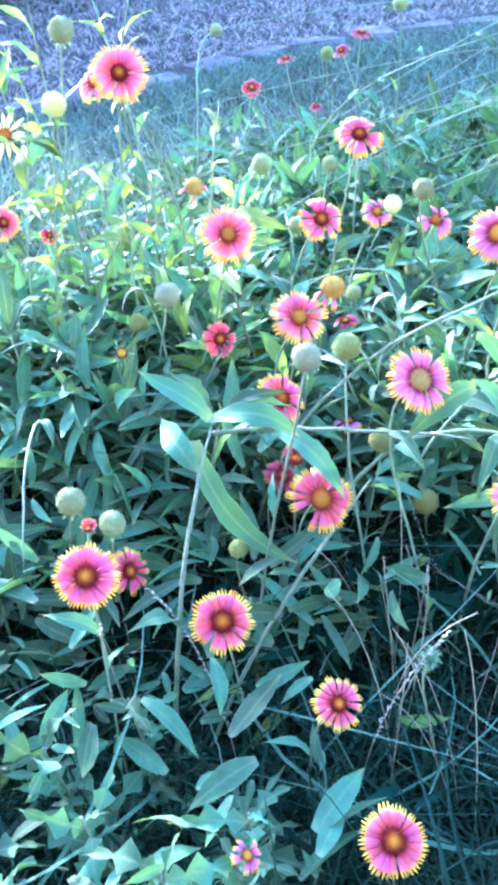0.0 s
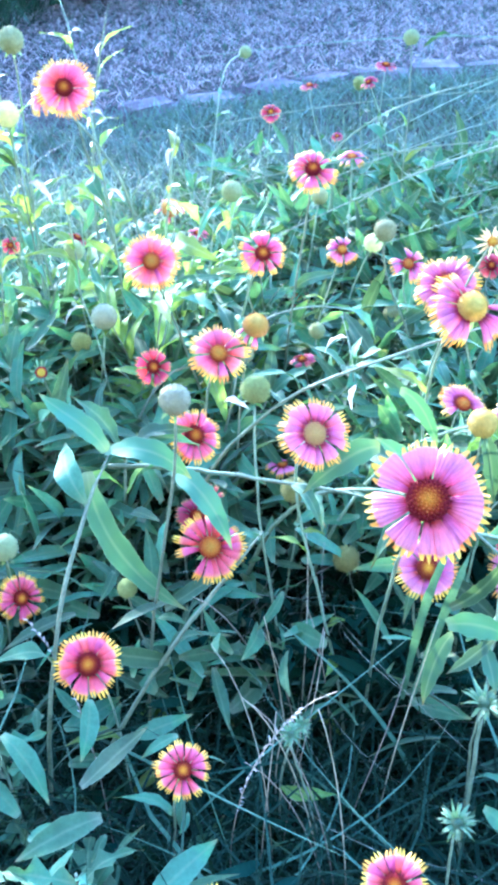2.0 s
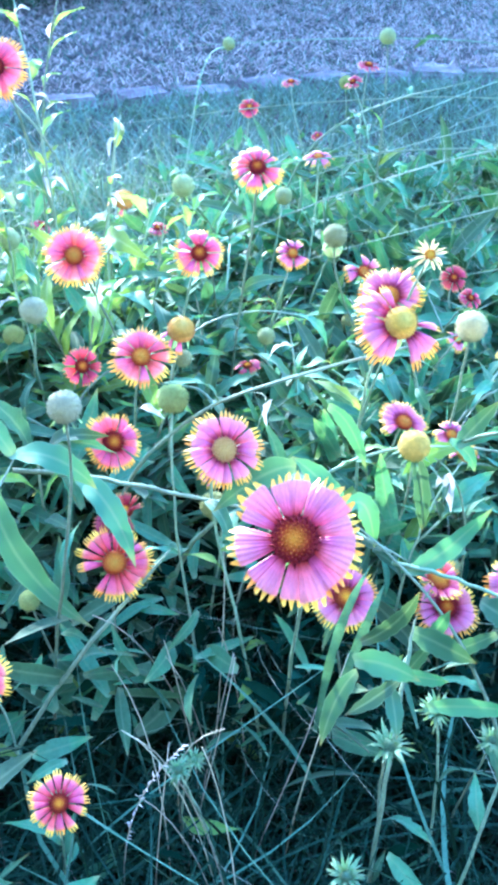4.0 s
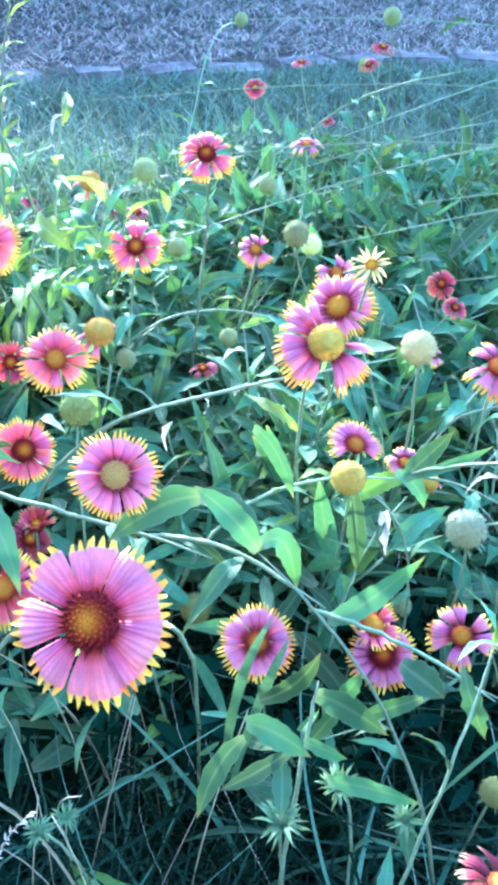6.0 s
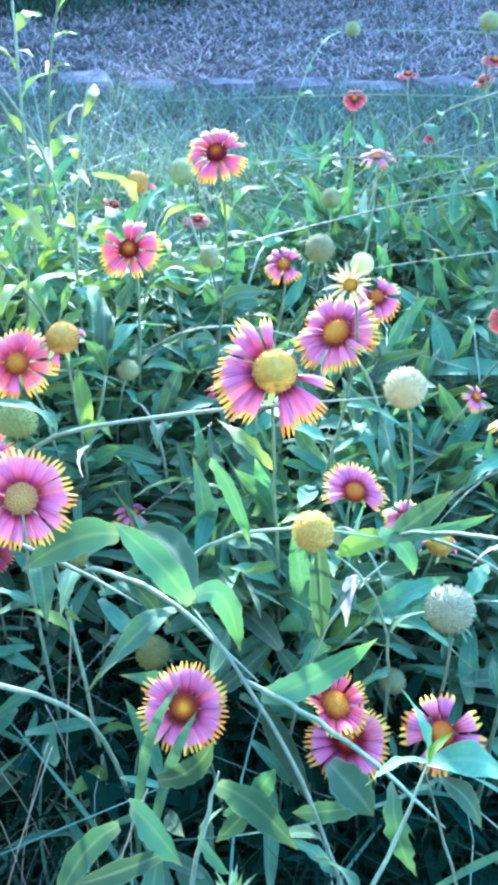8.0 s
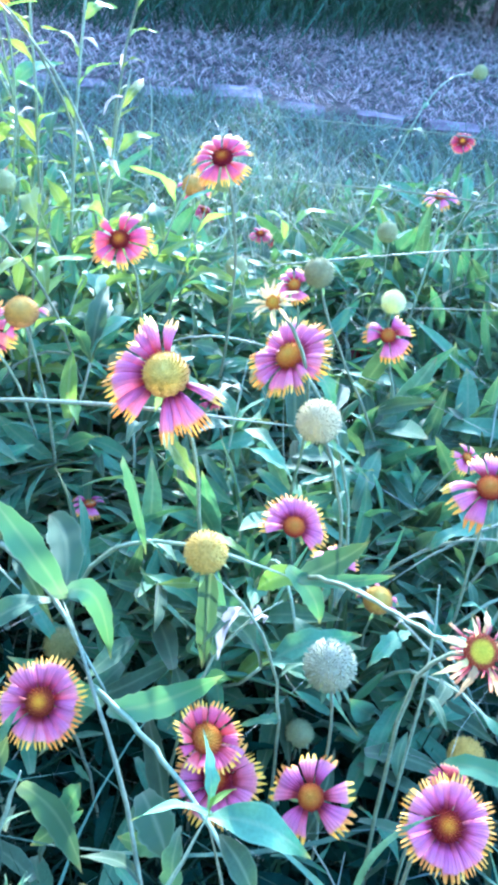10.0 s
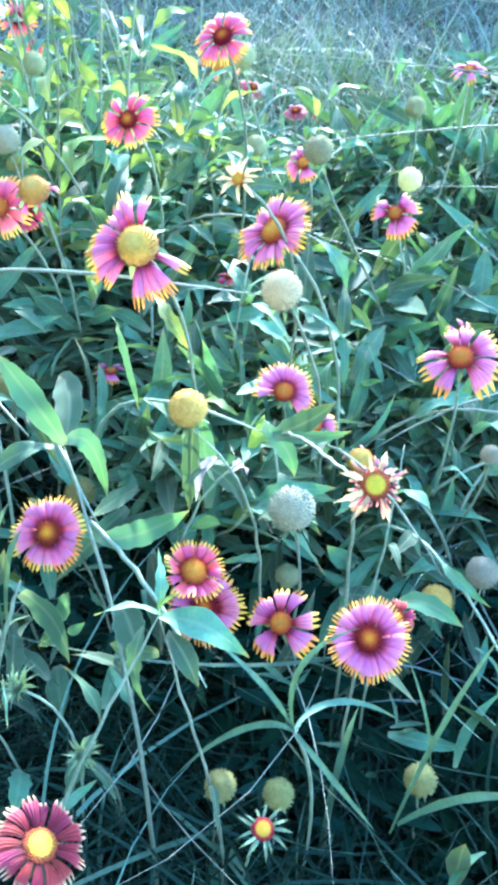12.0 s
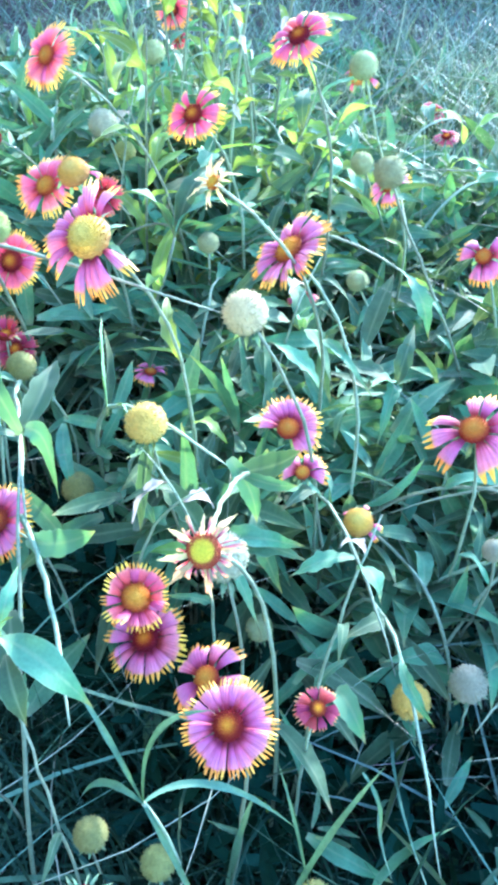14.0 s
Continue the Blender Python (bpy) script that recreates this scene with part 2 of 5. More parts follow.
# Shade low in the grass is painted in: dark blades, darkest at the foot.
M_SHADED_GRASS = material("grass_blade_shaded", [(0.0, (0.012, 0.03, 0.018)), (0.45, (0.016, 0.038, 0.022)), (1.0, (0.03, 0.064, 0.036))], rough=0.6, translucent=0.25, spots=0.2, grain=0.15, tone=0.45, hue=0.03, by="island", bump=0.15, see="leaf", gloss=0.12)
M_ARCH = material("arching_blade", [(0.0, (0.09, 0.17, 0.1)), (0.5, (0.11, 0.2, 0.12)), (1.0, (0.15, 0.25, 0.15))], rough=0.42, translucent=0.15, spots=0.25, grain=0.2, tone=0.4, hue=0.03, by="island", bump=0.2, see="leaf", gloss=0.12)
M_LAWN = material("lawn_blade", [(0.0, (0.085, 0.122, 0.088)), (0.5, (0.13, 0.185, 0.14)), (1.0, (0.19, 0.255, 0.2))], rough=0.6, translucent=0.25, spots=0.2, grain=0.15, tone=0.5, hue=0.035, by="island", bump=0.1, see="leaf", gloss=0.15)
M_DRYGRASS = material("dry_blade", [(0.0, (0.24, 0.18, 0.165)), (0.5, (0.46, 0.355, 0.325)), (1.0, (0.6, 0.48, 0.44))], rough=0.6, translucent=0.15, spots=0.25, grain=0.2, tone=0.4, hue=0.03, by="island", bump=0.1, gloss=0.3)
M_SOIL = material("soil", [(0.0, (0.02, 0.018, 0.015)), (0.45, (0.04, 0.035, 0.03)), (0.7, (0.075, 0.062, 0.055)), (1.0, (0.045, 0.05, 0.03))], along="noise", rough=0.9, spots=0.4, grain=0.4, size=7.0, bump=0.8, bump_size=160.0, gloss=0.2)
M_STONE = material("edging_stone", [(0.0, (0.08, 0.062, 0.064)), (0.5, (0.18, 0.142, 0.148)), (1.0, (0.28, 0.23, 0.24))], along="noise", rough=0.9, spots=0.3, grain=0.3, size=14.0, tone=0.25, bump=0.8, bump_size=220.0, gloss=0.3)
M_SHRUB = material("shrub_leaf", [(0.0, (0.03, 0.07, 0.035)), (1.0, (0.05, 0.11, 0.05))], rough=0.45, translucent=0.2, spots=0.2, grain=0.15, tone=0.5, hue=0.03, by="island", bump=0.2, see="leaf", gloss=0.4)
M_BARK = material("shrub_bark", [(0.0, (0.08, 0.06, 0.05)), (1.0, (0.18, 0.14, 0.11))], along="noise", rough=0.9, spots=0.3, grain=0.3, bump=0.7, gloss=0.2)


# ---- mesh helpers ----
def part(name, mesh, mat, parent, label="", m=None):
    """One mesh object under a thing or a part; m is its pose in the parent."""
    ob = new(name, mesh)
    if mat and not mesh.materials:
        mesh.materials.append(mat)
    ob.parent = parent
    if m is not None:
        ob.matrix_basis = m
    return tagged(ob, label) if label else ob


def thing(name, place, label, category, group=""):
    ob = new(name)
    ob.location = place
    ob.empty_display_size = 0.02
    return tagged(ob, label, category, group)


def mesh_of(name, verts, faces, uvs, mat, smooth=True):
    me = bpy.data.meshes.new(name)
    me.from_pydata([tuple(v) for v in verts], [], faces)
    layer = me.uv_layers.new(name="UVMap")
    uvs = np.asarray(uvs, dtype=np.float32)
    index = np.empty(len(me.loops), dtype=np.int32)
    me.loops.foreach_get("vertex_index", index)
    layer.data.foreach_set("uv", uvs[index].ravel())
    me.polygons.foreach_set("use_smooth", np.full(len(me.polygons), smooth))
    me.materials.append(mat)
    me.update()
    return me


def tube(name, points, radii, mat, sides=6):
    """A round stem along points, tapering through radii."""
    verts, faces, uvs = [], [], []
    n = len(points)
    side = Vector((1, 0, 0))
    for i, p in enumerate(points):
        d = (points[min(i + 1, n - 1)] - points[max(i - 1, 0)]).normalized()
        side = (side - d * side.dot(d))
        side = side.normalized() if side.length > 1e-4 else d.orthogonal().normalized()
        other = d.cross(side)
        for k in range(sides):
            a = 2 * math.pi * k / sides
            verts.append(p + (side * math.cos(a) + other * math.sin(a)) * radii[i])
            uvs.append((k / sides, i / (n - 1)))
    for i in range(n - 1):
        for k in range(sides):
            a, b = i * sides + k, i * sides + (k + 1) % sides
            faces.append((a, b, b + sides, a + sides))
    faces.append(tuple(range(sides))[::-1])
    faces.append(tuple((n - 1) * sides + k for k in range(sides)))
    return mesh_of(name, verts, faces, uvs, mat)


def bend(a, b, c, d, n=12):
    """Points on a cubic curve."""
    a, b, c, d = Vector(a), Vector(b), Vector(c), Vector(d)
    out = []
    for i in range(n + 1):
        t = i / n
        out.append(a * (1 - t) ** 3 + b * (3 * t * (1 - t) ** 2) + c * (3 * t * t * (1 - t)) + d * t ** 3)
    return out


def facing(az, el):
    return Vector((math.cos(radians(az)) * math.cos(radians(el)), math.sin(radians(az)) * math.cos(radians(el)), math.sin(radians(el))))


def frame_along(way, spin=0.0):
    """A turn whose x axis is way and whose z axis is as upright as can be, spun about way."""
    x = way.normalized()
    y = Vector((0, 0, 1)).cross(x)
    y = y.normalized() if y.length > 1e-3 else Vector((0, 1, 0))
    z = x.cross(y)
    return Matrix((x, y, z)).transposed().to_4x4() @ Matrix.Rotation(spin, 4, "X")


# ---- petals, discs, leaves ----
def petal_mesh(name, mat, seed, width=0.36, arch=0.12, curl=0.1, tooth=0.28):
    """A ray floret of unit length along x: narrow at its base, three pointed teeth at its tip."""
    r = random.Random(seed)
    rows, cols = 7, 7
    verts, faces, uvs = [], [], []
    lean, twist = r.uniform(-0.08, 0.08), r.uniform(-0.25, 0.25)
    dips = [r.uniform(-0.03, 0.03) for _ in range(cols)]

    def place(v, u):
        w = width * (0.22 + 0.78 * min(1, v / 0.72) ** 0.85) * (1 - 0.1 * max(0, v - 0.75) / 0.25)
        z = arch * math.sin(math.pi * 0.85 * v) - curl * v * v - 0.06 * u * u * (0.4 + v) + 0.018 * math.cos(u * math.pi * 3) * v + twist * u * w * v
        return (v, u * w * 0.5 + lean * v * v, z)

    for i in range(rows):
        v = (1 - tooth) * i / (rows - 1)
        for k in range(cols):
            u = -1 + 2 * k / (cols - 1)
            back = 0.03 * (abs(u) > 0.9) if i == rows - 1 else 0
            verts.append(place(v - back, u))
            uvs.append((k / (cols - 1), v))
    for i in range(rows - 1):
        for k in range(cols - 1):
            a = i * cols + k
            faces.append((a, a + cols, a + cols + 1, a + 1))
    last = (rows - 1) * cols
    edge = 1 - tooth
    for k in (1, 3, 5):
        u, tip = -1 + 2 * k / (cols - 1), 1 - (0.05 if k != 3 else 0) + dips[k]
        b = len(verts)
        for v, off in ((edge + 0.14 * tooth, -0.235), (edge + 0.14 * tooth, 0.235), (edge + 0.66 * tooth, -0.135), (edge + 0.66 * tooth, 0.135), (tip, 0.0)):
            verts.append(place(v, u * 1.03 + off))
            uvs.append(((u + off + 1) / 2, v))
        faces += [(last + k - 1, b, b + 1, last + k + 1, last + k), (b, b + 2, b + 3, b + 1), (b + 2, b + 4, b + 3)]
    return mesh_of(name, verts, faces, uvs, mat)


def disc_mesh(name, mat, height=0.5, count=85, spike=0.16, ball=False, seed=1, width=0.085):
    """A domed head set with many small florets in spirals; ball: a whole globe."""
    r = random.Random(seed)
    verts, faces, uvs = [], [], []
    rings, seg = (9, 14) if ball else (6, 14)

    def dome(q, a):
        if ball:
            th = math.pi * 0.93 * q
            return Vector((math.sin(th) * math.cos(a), math.sin(th) * math.sin(a), math.cos(th) * 0.95))
        th = math.pi * 0.5 * q
        return Vector((math.sin(th) * math.cos(a), math.sin(th) * math.sin(a), height * math.cos(th)))

    verts.append(dome(0, 0))
    uvs.append((0, 0))
    for i in range(1, rings + 1):
        for k in range(seg):
            verts.append(dome(i / rings, 2 * math.pi * k / seg) * (0.88 if ball else 0.975 if height > 0.55 else 0.93))
            uvs.append((i / rings, 0.2))
    for k in range(seg):
        faces.append((0, 1 + k, 1 + (k + 1) % seg))
    for i in range(rings - 1):
        for k in range(seg):
            a, b = 1 + i * seg + k, 1 + i * seg + (k + 1) % seg
            faces.append((a, a + seg, b + seg, b))
    for i in range(count):
        q = (2 / math.pi) * math.asin(math.sqrt((i + 0.5) / count)) if not ball else math.acos(1 - 1.85 * (i + 0.5) / count) / (math.pi * 0.93)
        a = i * 2.39996 + (r.uniform(-0.12, 0.12) if ball else 0)
        p = dome(min(0.99, q + (r.uniform(-0.02, 0.02) if ball else 0)), a)
        nrm = Vector((p.x, p.y, p.z / (height * height) if not ball else p.z)).normalized()
        loose = 0.3 if ball else 0.2
        out = (nrm * 0.7 + Vector((0, 0, 0.5 if not ball else 0.0)) + Vector((r.uniform(-loose, loose), r.uniform(-loose, loose), r.uniform(-loose, loose) if ball else 0))).normalized()
        s1 = nrm.orthogonal().normalized()
        s2 = nrm.cross(s1)
        w = width
        base = len(verts)
        for c in range(4):
            b = math.pi / 2 * c + a
            verts.append(p * (0.84 if ball else 0.9) + (s1 * math.cos(b) + s2 * math.sin(b)) * w)
            uvs.append((q if ball else min(1, q + 0.12), 0.3))
        verts.append(p * 0.95 + out * spike * r.uniform(0.6, 1.3) * (1 if ball else 0.55 + 0.6 * q))
        uvs.append((q if ball else max(0, q - 0.22), 1.0))
        for c in range(4):
            faces.append((base + c, base + (c + 1) % 4, base + 4))
    return mesh_of(name, verts, faces, uvs, mat, smooth=ball)


def leaf_mesh(name, mat, seed, width=0.24, droop=0.2, lobes=0, fold=0.25):
    """A lance-shaped leaf of unit length along x with a folded midrib, wavy and twisted; lobes: deep pointed lobes."""
    r = random.Random(seed)
    rows, cols = (19, 5) if lobes else (14, 5)
    verts, faces, uvs = [], [], []
    side, twist, ph, wave = r.uniform(-0.22, 0.22), r.uniform(-1.1, 1.1), r.uniform(0, 6), r.uniform(0.015, 0.04)
    peak = r.uniform(0.38, 0.58)
    teeth, deep, shift = r.uniform(2.5, 5.5), r.choice((0.05, 0.12, 0.22)), r.uniform(0, 3)
    for i in range(rows):
        v = i / (rows - 1)
        swell = (v / peak) if v < peak else (1 - v) / (1 - peak)
        w = width * (0.12 + 0.88 * math.sin(math.pi / 2 * swell) ** (0.9 if v < peak else 1.15)) * (1 - v ** 9)
        if lobes:
            w *= 0.2 + 1.2 * (1 - abs(2 * (lobes * v % 1.0) - 1)) * (1.1 - 0.5 * v)
        roll = twist * (v - 0.2)
        for k in range(cols):
            u = -1 + 2 * k / (cols - 1)
            across = u * w * 0.5 * (1 if lobes else 1 + deep * math.sin(6.28 * teeth * v + ph + shift * (u > 0)))
            sweep = 0.16 * abs(u) * abs(math.sin(math.pi * lobes * v)) if lobes else 0
            z = 0.12 * math.sin(math.pi * v) - droop * v * v + wave * math.sin(11 * v + ph + u) * abs(u) + fold * abs(across) * math.cos(roll) + across * math.sin(roll)
            verts.append((v * (1 - 0.12 * abs(droop)) + sweep * w, across * math.cos(roll) + side * v * v, z))
            uvs.append((k / (cols - 1), v))
    for i in range(rows - 1):
        for k in range(cols - 1):
            a = i * cols + k
            faces.append((a, a + cols, a + cols + 1, a + 1))
    return mesh_of(name, verts, faces, uvs, mat)


def long_leaf(parent, a, b, c, d, width, facing_way, twist=0.0, mat=None, label=""):
    """One long leaf along a curve from a to d, its face turned to facing_way and twisted along it; places in the world."""
    pts = bend(a, b, c, d, 16)
    base = Vector(parent.location)
    verts, faces, uvs = [], [], []
    for i, p in enumerate(pts):
        v = i / 16
        along = (pts[min(16, i + 1)] - pts[max(0, i - 1)]).normalized()
        out = Vector(facing_way)
        out = (out - along * out.dot(along)).normalized()
        out = Matrix.Rotation(twist * (v - 0.4), 3, along) @ out
        across = along.cross(out)
        w = 0.5 * width * (1 + 0.09 * math.sin(23 * v + 40 * width * i % 3)) * (0.2 + 0.8 * math.sin(math.pi * min(1, v * 0.92 + 0.06)) ** 0.8) * (1 - v ** 8)
        for u in (-1, -0.5, 0, 0.5, 1):
            lift = 0.22 * abs(u) * w + 0.06 * w * math.sin(17 * v + 2 * u) * abs(u)
            verts.append(p - base + across * (u * w) + out * lift)
            uvs.append(((u + 1) / 2, v))
    for i in range(16):
        for k in range(4):
            q = i * 5 + k
            faces.append((q, q + 5, q + 6, q + 1))
    return part("leaf", mesh_of("leaf", verts, faces, uvs, mat or M_LEAF), None, parent, label)


PETALS = {
    "full": [petal_mesh("petal", M_PETAL, s, width=0.4 + 0.05 * (s % 3), tooth=0.3) for s in range(6)],
    "rose": [petal_mesh("petal", M_ROSE, 100 + s, width=0.41 + 0.05 * (s % 3), tooth=0.28) for s in range(6)],
    "loose": [petal_mesh("petal", M_ROSE, 120 + s, width=0.32 + 0.05 * (s % 3), arch=0.16, curl=0.12 + 0.1 * (s % 2), tooth=0.25) for s in range(6)],
    "broad": [petal_mesh("petal", M_BROAD, 10 + s, width=0.46 + 0.04 * (s % 3), tooth=0.22, arch=0.08, curl=0.05) for s in range(6)],
    "ragged": [petal_mesh("petal", M_PETAL, 20 + s, width=0.33 + 0.05 * (s % 3), arch=0.16, curl=0.2 + 0.1 * (s % 2)) for s in range(6)],
    "warm": [petal_mesh("petal", M_WARM, 40 + s, width=0.37 + 0.05 * (s % 3), arch=0.14) for s in range(6)],
    "bold": [petal_mesh("petal", M_ROSE, 160 + s, width=0.42 + 0.05 * (s % 3), arch=0.1, curl=-0.08, tooth=0.34) for s in range(6)],
    "maroon": [petal_mesh("petal", M_MAROON, 140 + s, width=0.4 + 0.05 * (s % 3), arch=0.2, curl=0.2) for s in range(6)],
    "red": [petal_mesh("petal", M_RED, 60 + s, width=0.4 + 0.05 * (s % 3), arch=0.14, curl=0.15) for s in range(6)],
    "wither": [petal_mesh("petal", M_DRYPETAL, 80 + s, width=0.2, arch=0.45 - 0.3 * (s % 3), curl=0.1 + 0.4 * (s % 3), tooth=0.12) for s in range(6)],
}
DISC = disc_mesh("flower_head", M_DISC, spike=0.26, count=110, width=0.07)
DISC_PALE = disc_mesh("flower_head", M_DISCPALE, height=0.4)
DISC_EYE = disc_mesh("flower_head", M_DISCEYE, height=0.35, count=120, spike=0.12, width=0.06)
DISC_ORANGE = disc_mesh("flower_head", M_DISCGOLD, height=0.55, count=120, spike=0.22, width=0.06)
CONE = disc_mesh("flower_head", M_CONE, height=0.95, count=190, spike=0.17, width=0.055)
BUD = disc_mesh("flower_head", M_SEPAL, ball=True, count=160, spike=0.35, seed=6, width=0.07)
BALLS = {k: disc_mesh("seed_head", m, ball=True, count=460, spike={"grey": 0.09, "white": 0.08, "yellow": 0.08}.get(k, 0.12), seed=5, width=0.05) for k, m in SEED.items()}
LEAVES = [leaf_mesh("leaf", M_LEAF, s, width=0.18 + 0.04 * (s % 4), droop=0.05 + 0.16 * (s % 5)) for s in range(14)]
LOBED = [leaf_mesh("leaf", M_LEAF, 30 + s, width=0.36, droop=0.15 + 0.1 * s, lobes=3) for s in range(4)]
LIME = [leaf_mesh("leaf", M_LIME, 50 + s, width=0.24, droop=0.1 + 0.1 * s) for s in range(4)]
DRY = [leaf_mesh("leaf", M_DRYLEAF, 70 + s, width=0.3, droop=0.5, fold=0.6) for s in range(3)]
SEPALS = [leaf_mesh("sepal", M_SEPAL, 90 + s, width=0.24, droop=0.25) for s in range(3)]
SPIKES = [leaf_mesh("sepal", M_SEPAL, 190 + s, width=0.15, droop=0.1 + 0.1 * s) for s in range(3)]
CALYX = [leaf_mesh("sepal", M_CALYX, 95 + s, width=0.18, droop=0.15 + 0.2 * s) for s in range(3)]


def leaf_on(parent, p, way, length, kinds, rng, spin=0.0, broad=1.0):
    """A leaf under its plant, at p (in the plant's own place), pointing along way."""
    m = Matrix.Translation(p) @ frame_along(way, spin) @ Matrix.Diagonal((length, length * broad, length, 1))
    return part("leaf", rng.choice(kinds), None, parent, m=m)


def stem_and_leaves(plant, base, tip, end_way, rng, thick, leaves, longest, kinds, lift=0.55, low=0.12, high=0.8, bow=()):
    """The stem from the plant's base to its head, and leaves in turn round it."""
    h = tip.z - base.z
    reach = (tip - base).length
    pts = bend((0, 0, 0), (0, 0, h * lift), tip - base - end_way * reach * 0.3, tip - base, 13)
    if bow:
        pts = bend((0, 0, 0), Vector(bow[0]) - base, Vector(bow[1]) - base, tip - base, 13)
    for i in range(2, 12):
        pts[i] += Vector((rng.uniform(-1, 1), rng.uniform(-1, 1), rng.uniform(-0.5, 0.5))) * 0.0007
    part("stem", tube("stem", pts, [thick * (1.25 - 0.45 * i / 13) for i in range(14)], M_STEM), None, plant)
    a = rng.uniform(0, 6.28)
    for i in range(leaves):
        f = low + (high - low) * (i + rng.uniform(0, 0.6)) / max(1, leaves)
        j = min(12, int(f * 13))
        p = pts[j].lerp(pts[j + 1], f * 13 - j)
        along = (pts[j + 1] - pts[j]).normalized()
        a += 2.4 + rng.uniform(-0.4, 0.4)
        side = Vector((math.cos(a), math.sin(a), 0))
        way = (side + along * rng.uniform(0.1, 1.1) + Vector((0, 0, rng.uniform(-0.4, 0.3)))).normalized()
        leaf_on(plant, p, way, longest * rng.uniform(0.4, 1.1) * (1.1 - 0.4 * f), kinds, rng, rng.uniform(-0.9, 0.9), rng.uniform(0.75, 1.15))
    return pts


HEADS = []
count_of = [0]
FLOWER_LABEL = {
    "full": "pink blanket flower with toothed yellow petal tips, fully open",
    "broad": "large magenta blanket flower, broad petals with short yellow teeth",
    "loose": "hot pink blanket flower with gaps between its toothed petals",
    "rose": "hot pink blanket flower with yellow teeth and an orange centre",
    "ragged": "pink blanket flower with missing petals and yellow tips",
    "bold": "red-pink blanket flower with long yellow teeth and a brown centre",
    "warm": "coral-pink blanket flower with yellow tips on a leafy stem",
    "maroon": "dark maroon blanket flower with pale tips and a yellow eye",
    "red": "small dark red blanket flower on a thin stem",
    "droop": "fading pink blanket flower, drooping petals under a large yellow cone",
}


def low(y):
    """The height of the ground: the flower bed lies in a shallow hollow before the lawn."""
    t = np.clip((np.asarray(y) - 0.55) / 0.4, 0.0, 1.0)
    return -0.13 * (1 - t * t * (3 - 2 * t))


def foot(p, nrm, rng):
    """Where a stem leaves the ground: a little behind the way its head leans."""
    flat = Vector((nrm.x, nrm.y, 0))
    s = 0.14 * p.z + 0.01
    x, y = p.x - flat.x * s + rng.uniform(-0.2, 0.2) * p.z, p.y - flat.y * s + rng.uniform(-0.1, 0.25) * p.z
    return Vector((x, y, float(low(y))))


def blanket_flower(place, d, az, el, petals, style, leaves=7, gold=False, spread=()):
    """One flowering stem: stem, leaves, domed head, petals and sepals. spread: the degrees round the head where petals are left, from the walk's forward side."""
    count_of[0] += 1
    rng = random.Random(count_of[0] * 17)
    p, nrm = Vector(place), facing(az, el)
    HEADS.append(p)
    base = foot(p, nrm, rng)
    if style == "broad":
        base += Vector((-0.06, 0.08, 0))
    plant = thing("blanket_flower", base, FLOWER_LABEL[style], "flower", "blanket flowers")
    R = d / 2
    disc = R * {"full": 0.33, "rose": 0.36, "loose": 0.32, "broad": 0.36, "ragged": 0.3, "bold": 0.42, "warm": 0.3, "red": 0.36, "maroon": 0.38, "droop": 0.35}[style]
    head_turn = nrm.to_track_quat("Z", "Y").to_matrix().to_4x4() @ Matrix.Rotation(rng.uniform(0, 6.28), 4, "Z")
    hm = Matrix.Translation(p - base) @ head_turn
    mesh = CONE if style == "droop" else DISC_ORANGE if gold else DISC_PALE if style == "full" and count_of[0] in (8, 9) else DISC_ORANGE if style == "ragged" else DISC_EYE if style == "maroon" else DISC
    head = part("flower_head", mesh, None, plant, "domed head of orange and dark red florets" if mesh is DISC else "ochre-yellow domed head of florets", hm @ Matrix.Diagonal((disc, disc, disc, 1)))
    k = 1 / disc
    gap = set()
    if style in ("ragged", "droop", "loose"):
        whole = petals + 4 if style == "droop" else int(petals * (1.12 if style == "loose" else 1.3))
        gap = set(rng.sample(range(whole), whole - petals))
    else:
        whole = petals
    if spread:
        whole, gap = len(spread), ()
        ahead = Vector((0.84, 0.54, 0))
        ahead = (ahead - nrm * ahead.dot(nrm)).normalized()
        turned = head_turn.to_3x3().inverted()
    for i in range(whole):
        if i in gap:
            continue
        a = 2 * math.pi * (i + rng.uniform(-0.16, 0.16)) / whole
        if spread:
            q = radians(spread[i])
            q = turned @ (ahead * math.cos(q) + nrm.cross(ahead) * math.sin(q))
            a = math.atan2(q.y, q.x)
        tilt = {"full": 0.02, "rose": 0.02, "loose": 0.1, "broad": 0.03, "ragged": 0.12, "bold": -0.15, "warm": 0.1, "red": 0.15, "maroon": 0.1, "droop": 0.12}[style] + rng.uniform(-0.14, 0.14) * (3.0 if style == "bold" else 1.0)
        length = (R - disc * 0.72) * rng.uniform(0.88, 1.06)
        wide = length * (14.0 / whole) ** 0.75 * 1.1 if style != "droop" else length * 0.78
        m = Matrix.Rotation(a, 4, "Z") @ Matrix.Translation((0.72, 0, 0.02 + 0.05 * (i % 2))) @ Matrix.Rotation(tilt, 4, "Y") @ Matrix.Rotation(rng.uniform(-0.3, 0.3), 4, "X") @ Matrix.Diagonal((length * k, wide * k, length * k, 1))
        part("petal", rng.choice(PETALS[style if style != "droop" else "ragged"]), None, head, m=m)
    for i in range(7):
        m = Matrix.Rotation(i * 0.9 + rng.uniform(-0.2, 0.2), 4, "Z") @ Matrix.Translation((0.35, 0, -0.16)) @ Matrix.Rotation(rng.uniform(0.1, 0.5), 4, "Y") @ Matrix.Diagonal((0.45 * R * k,) * 3 + (1,))
        part("sepal", rng.choice(SEPALS), None, head, m=m)
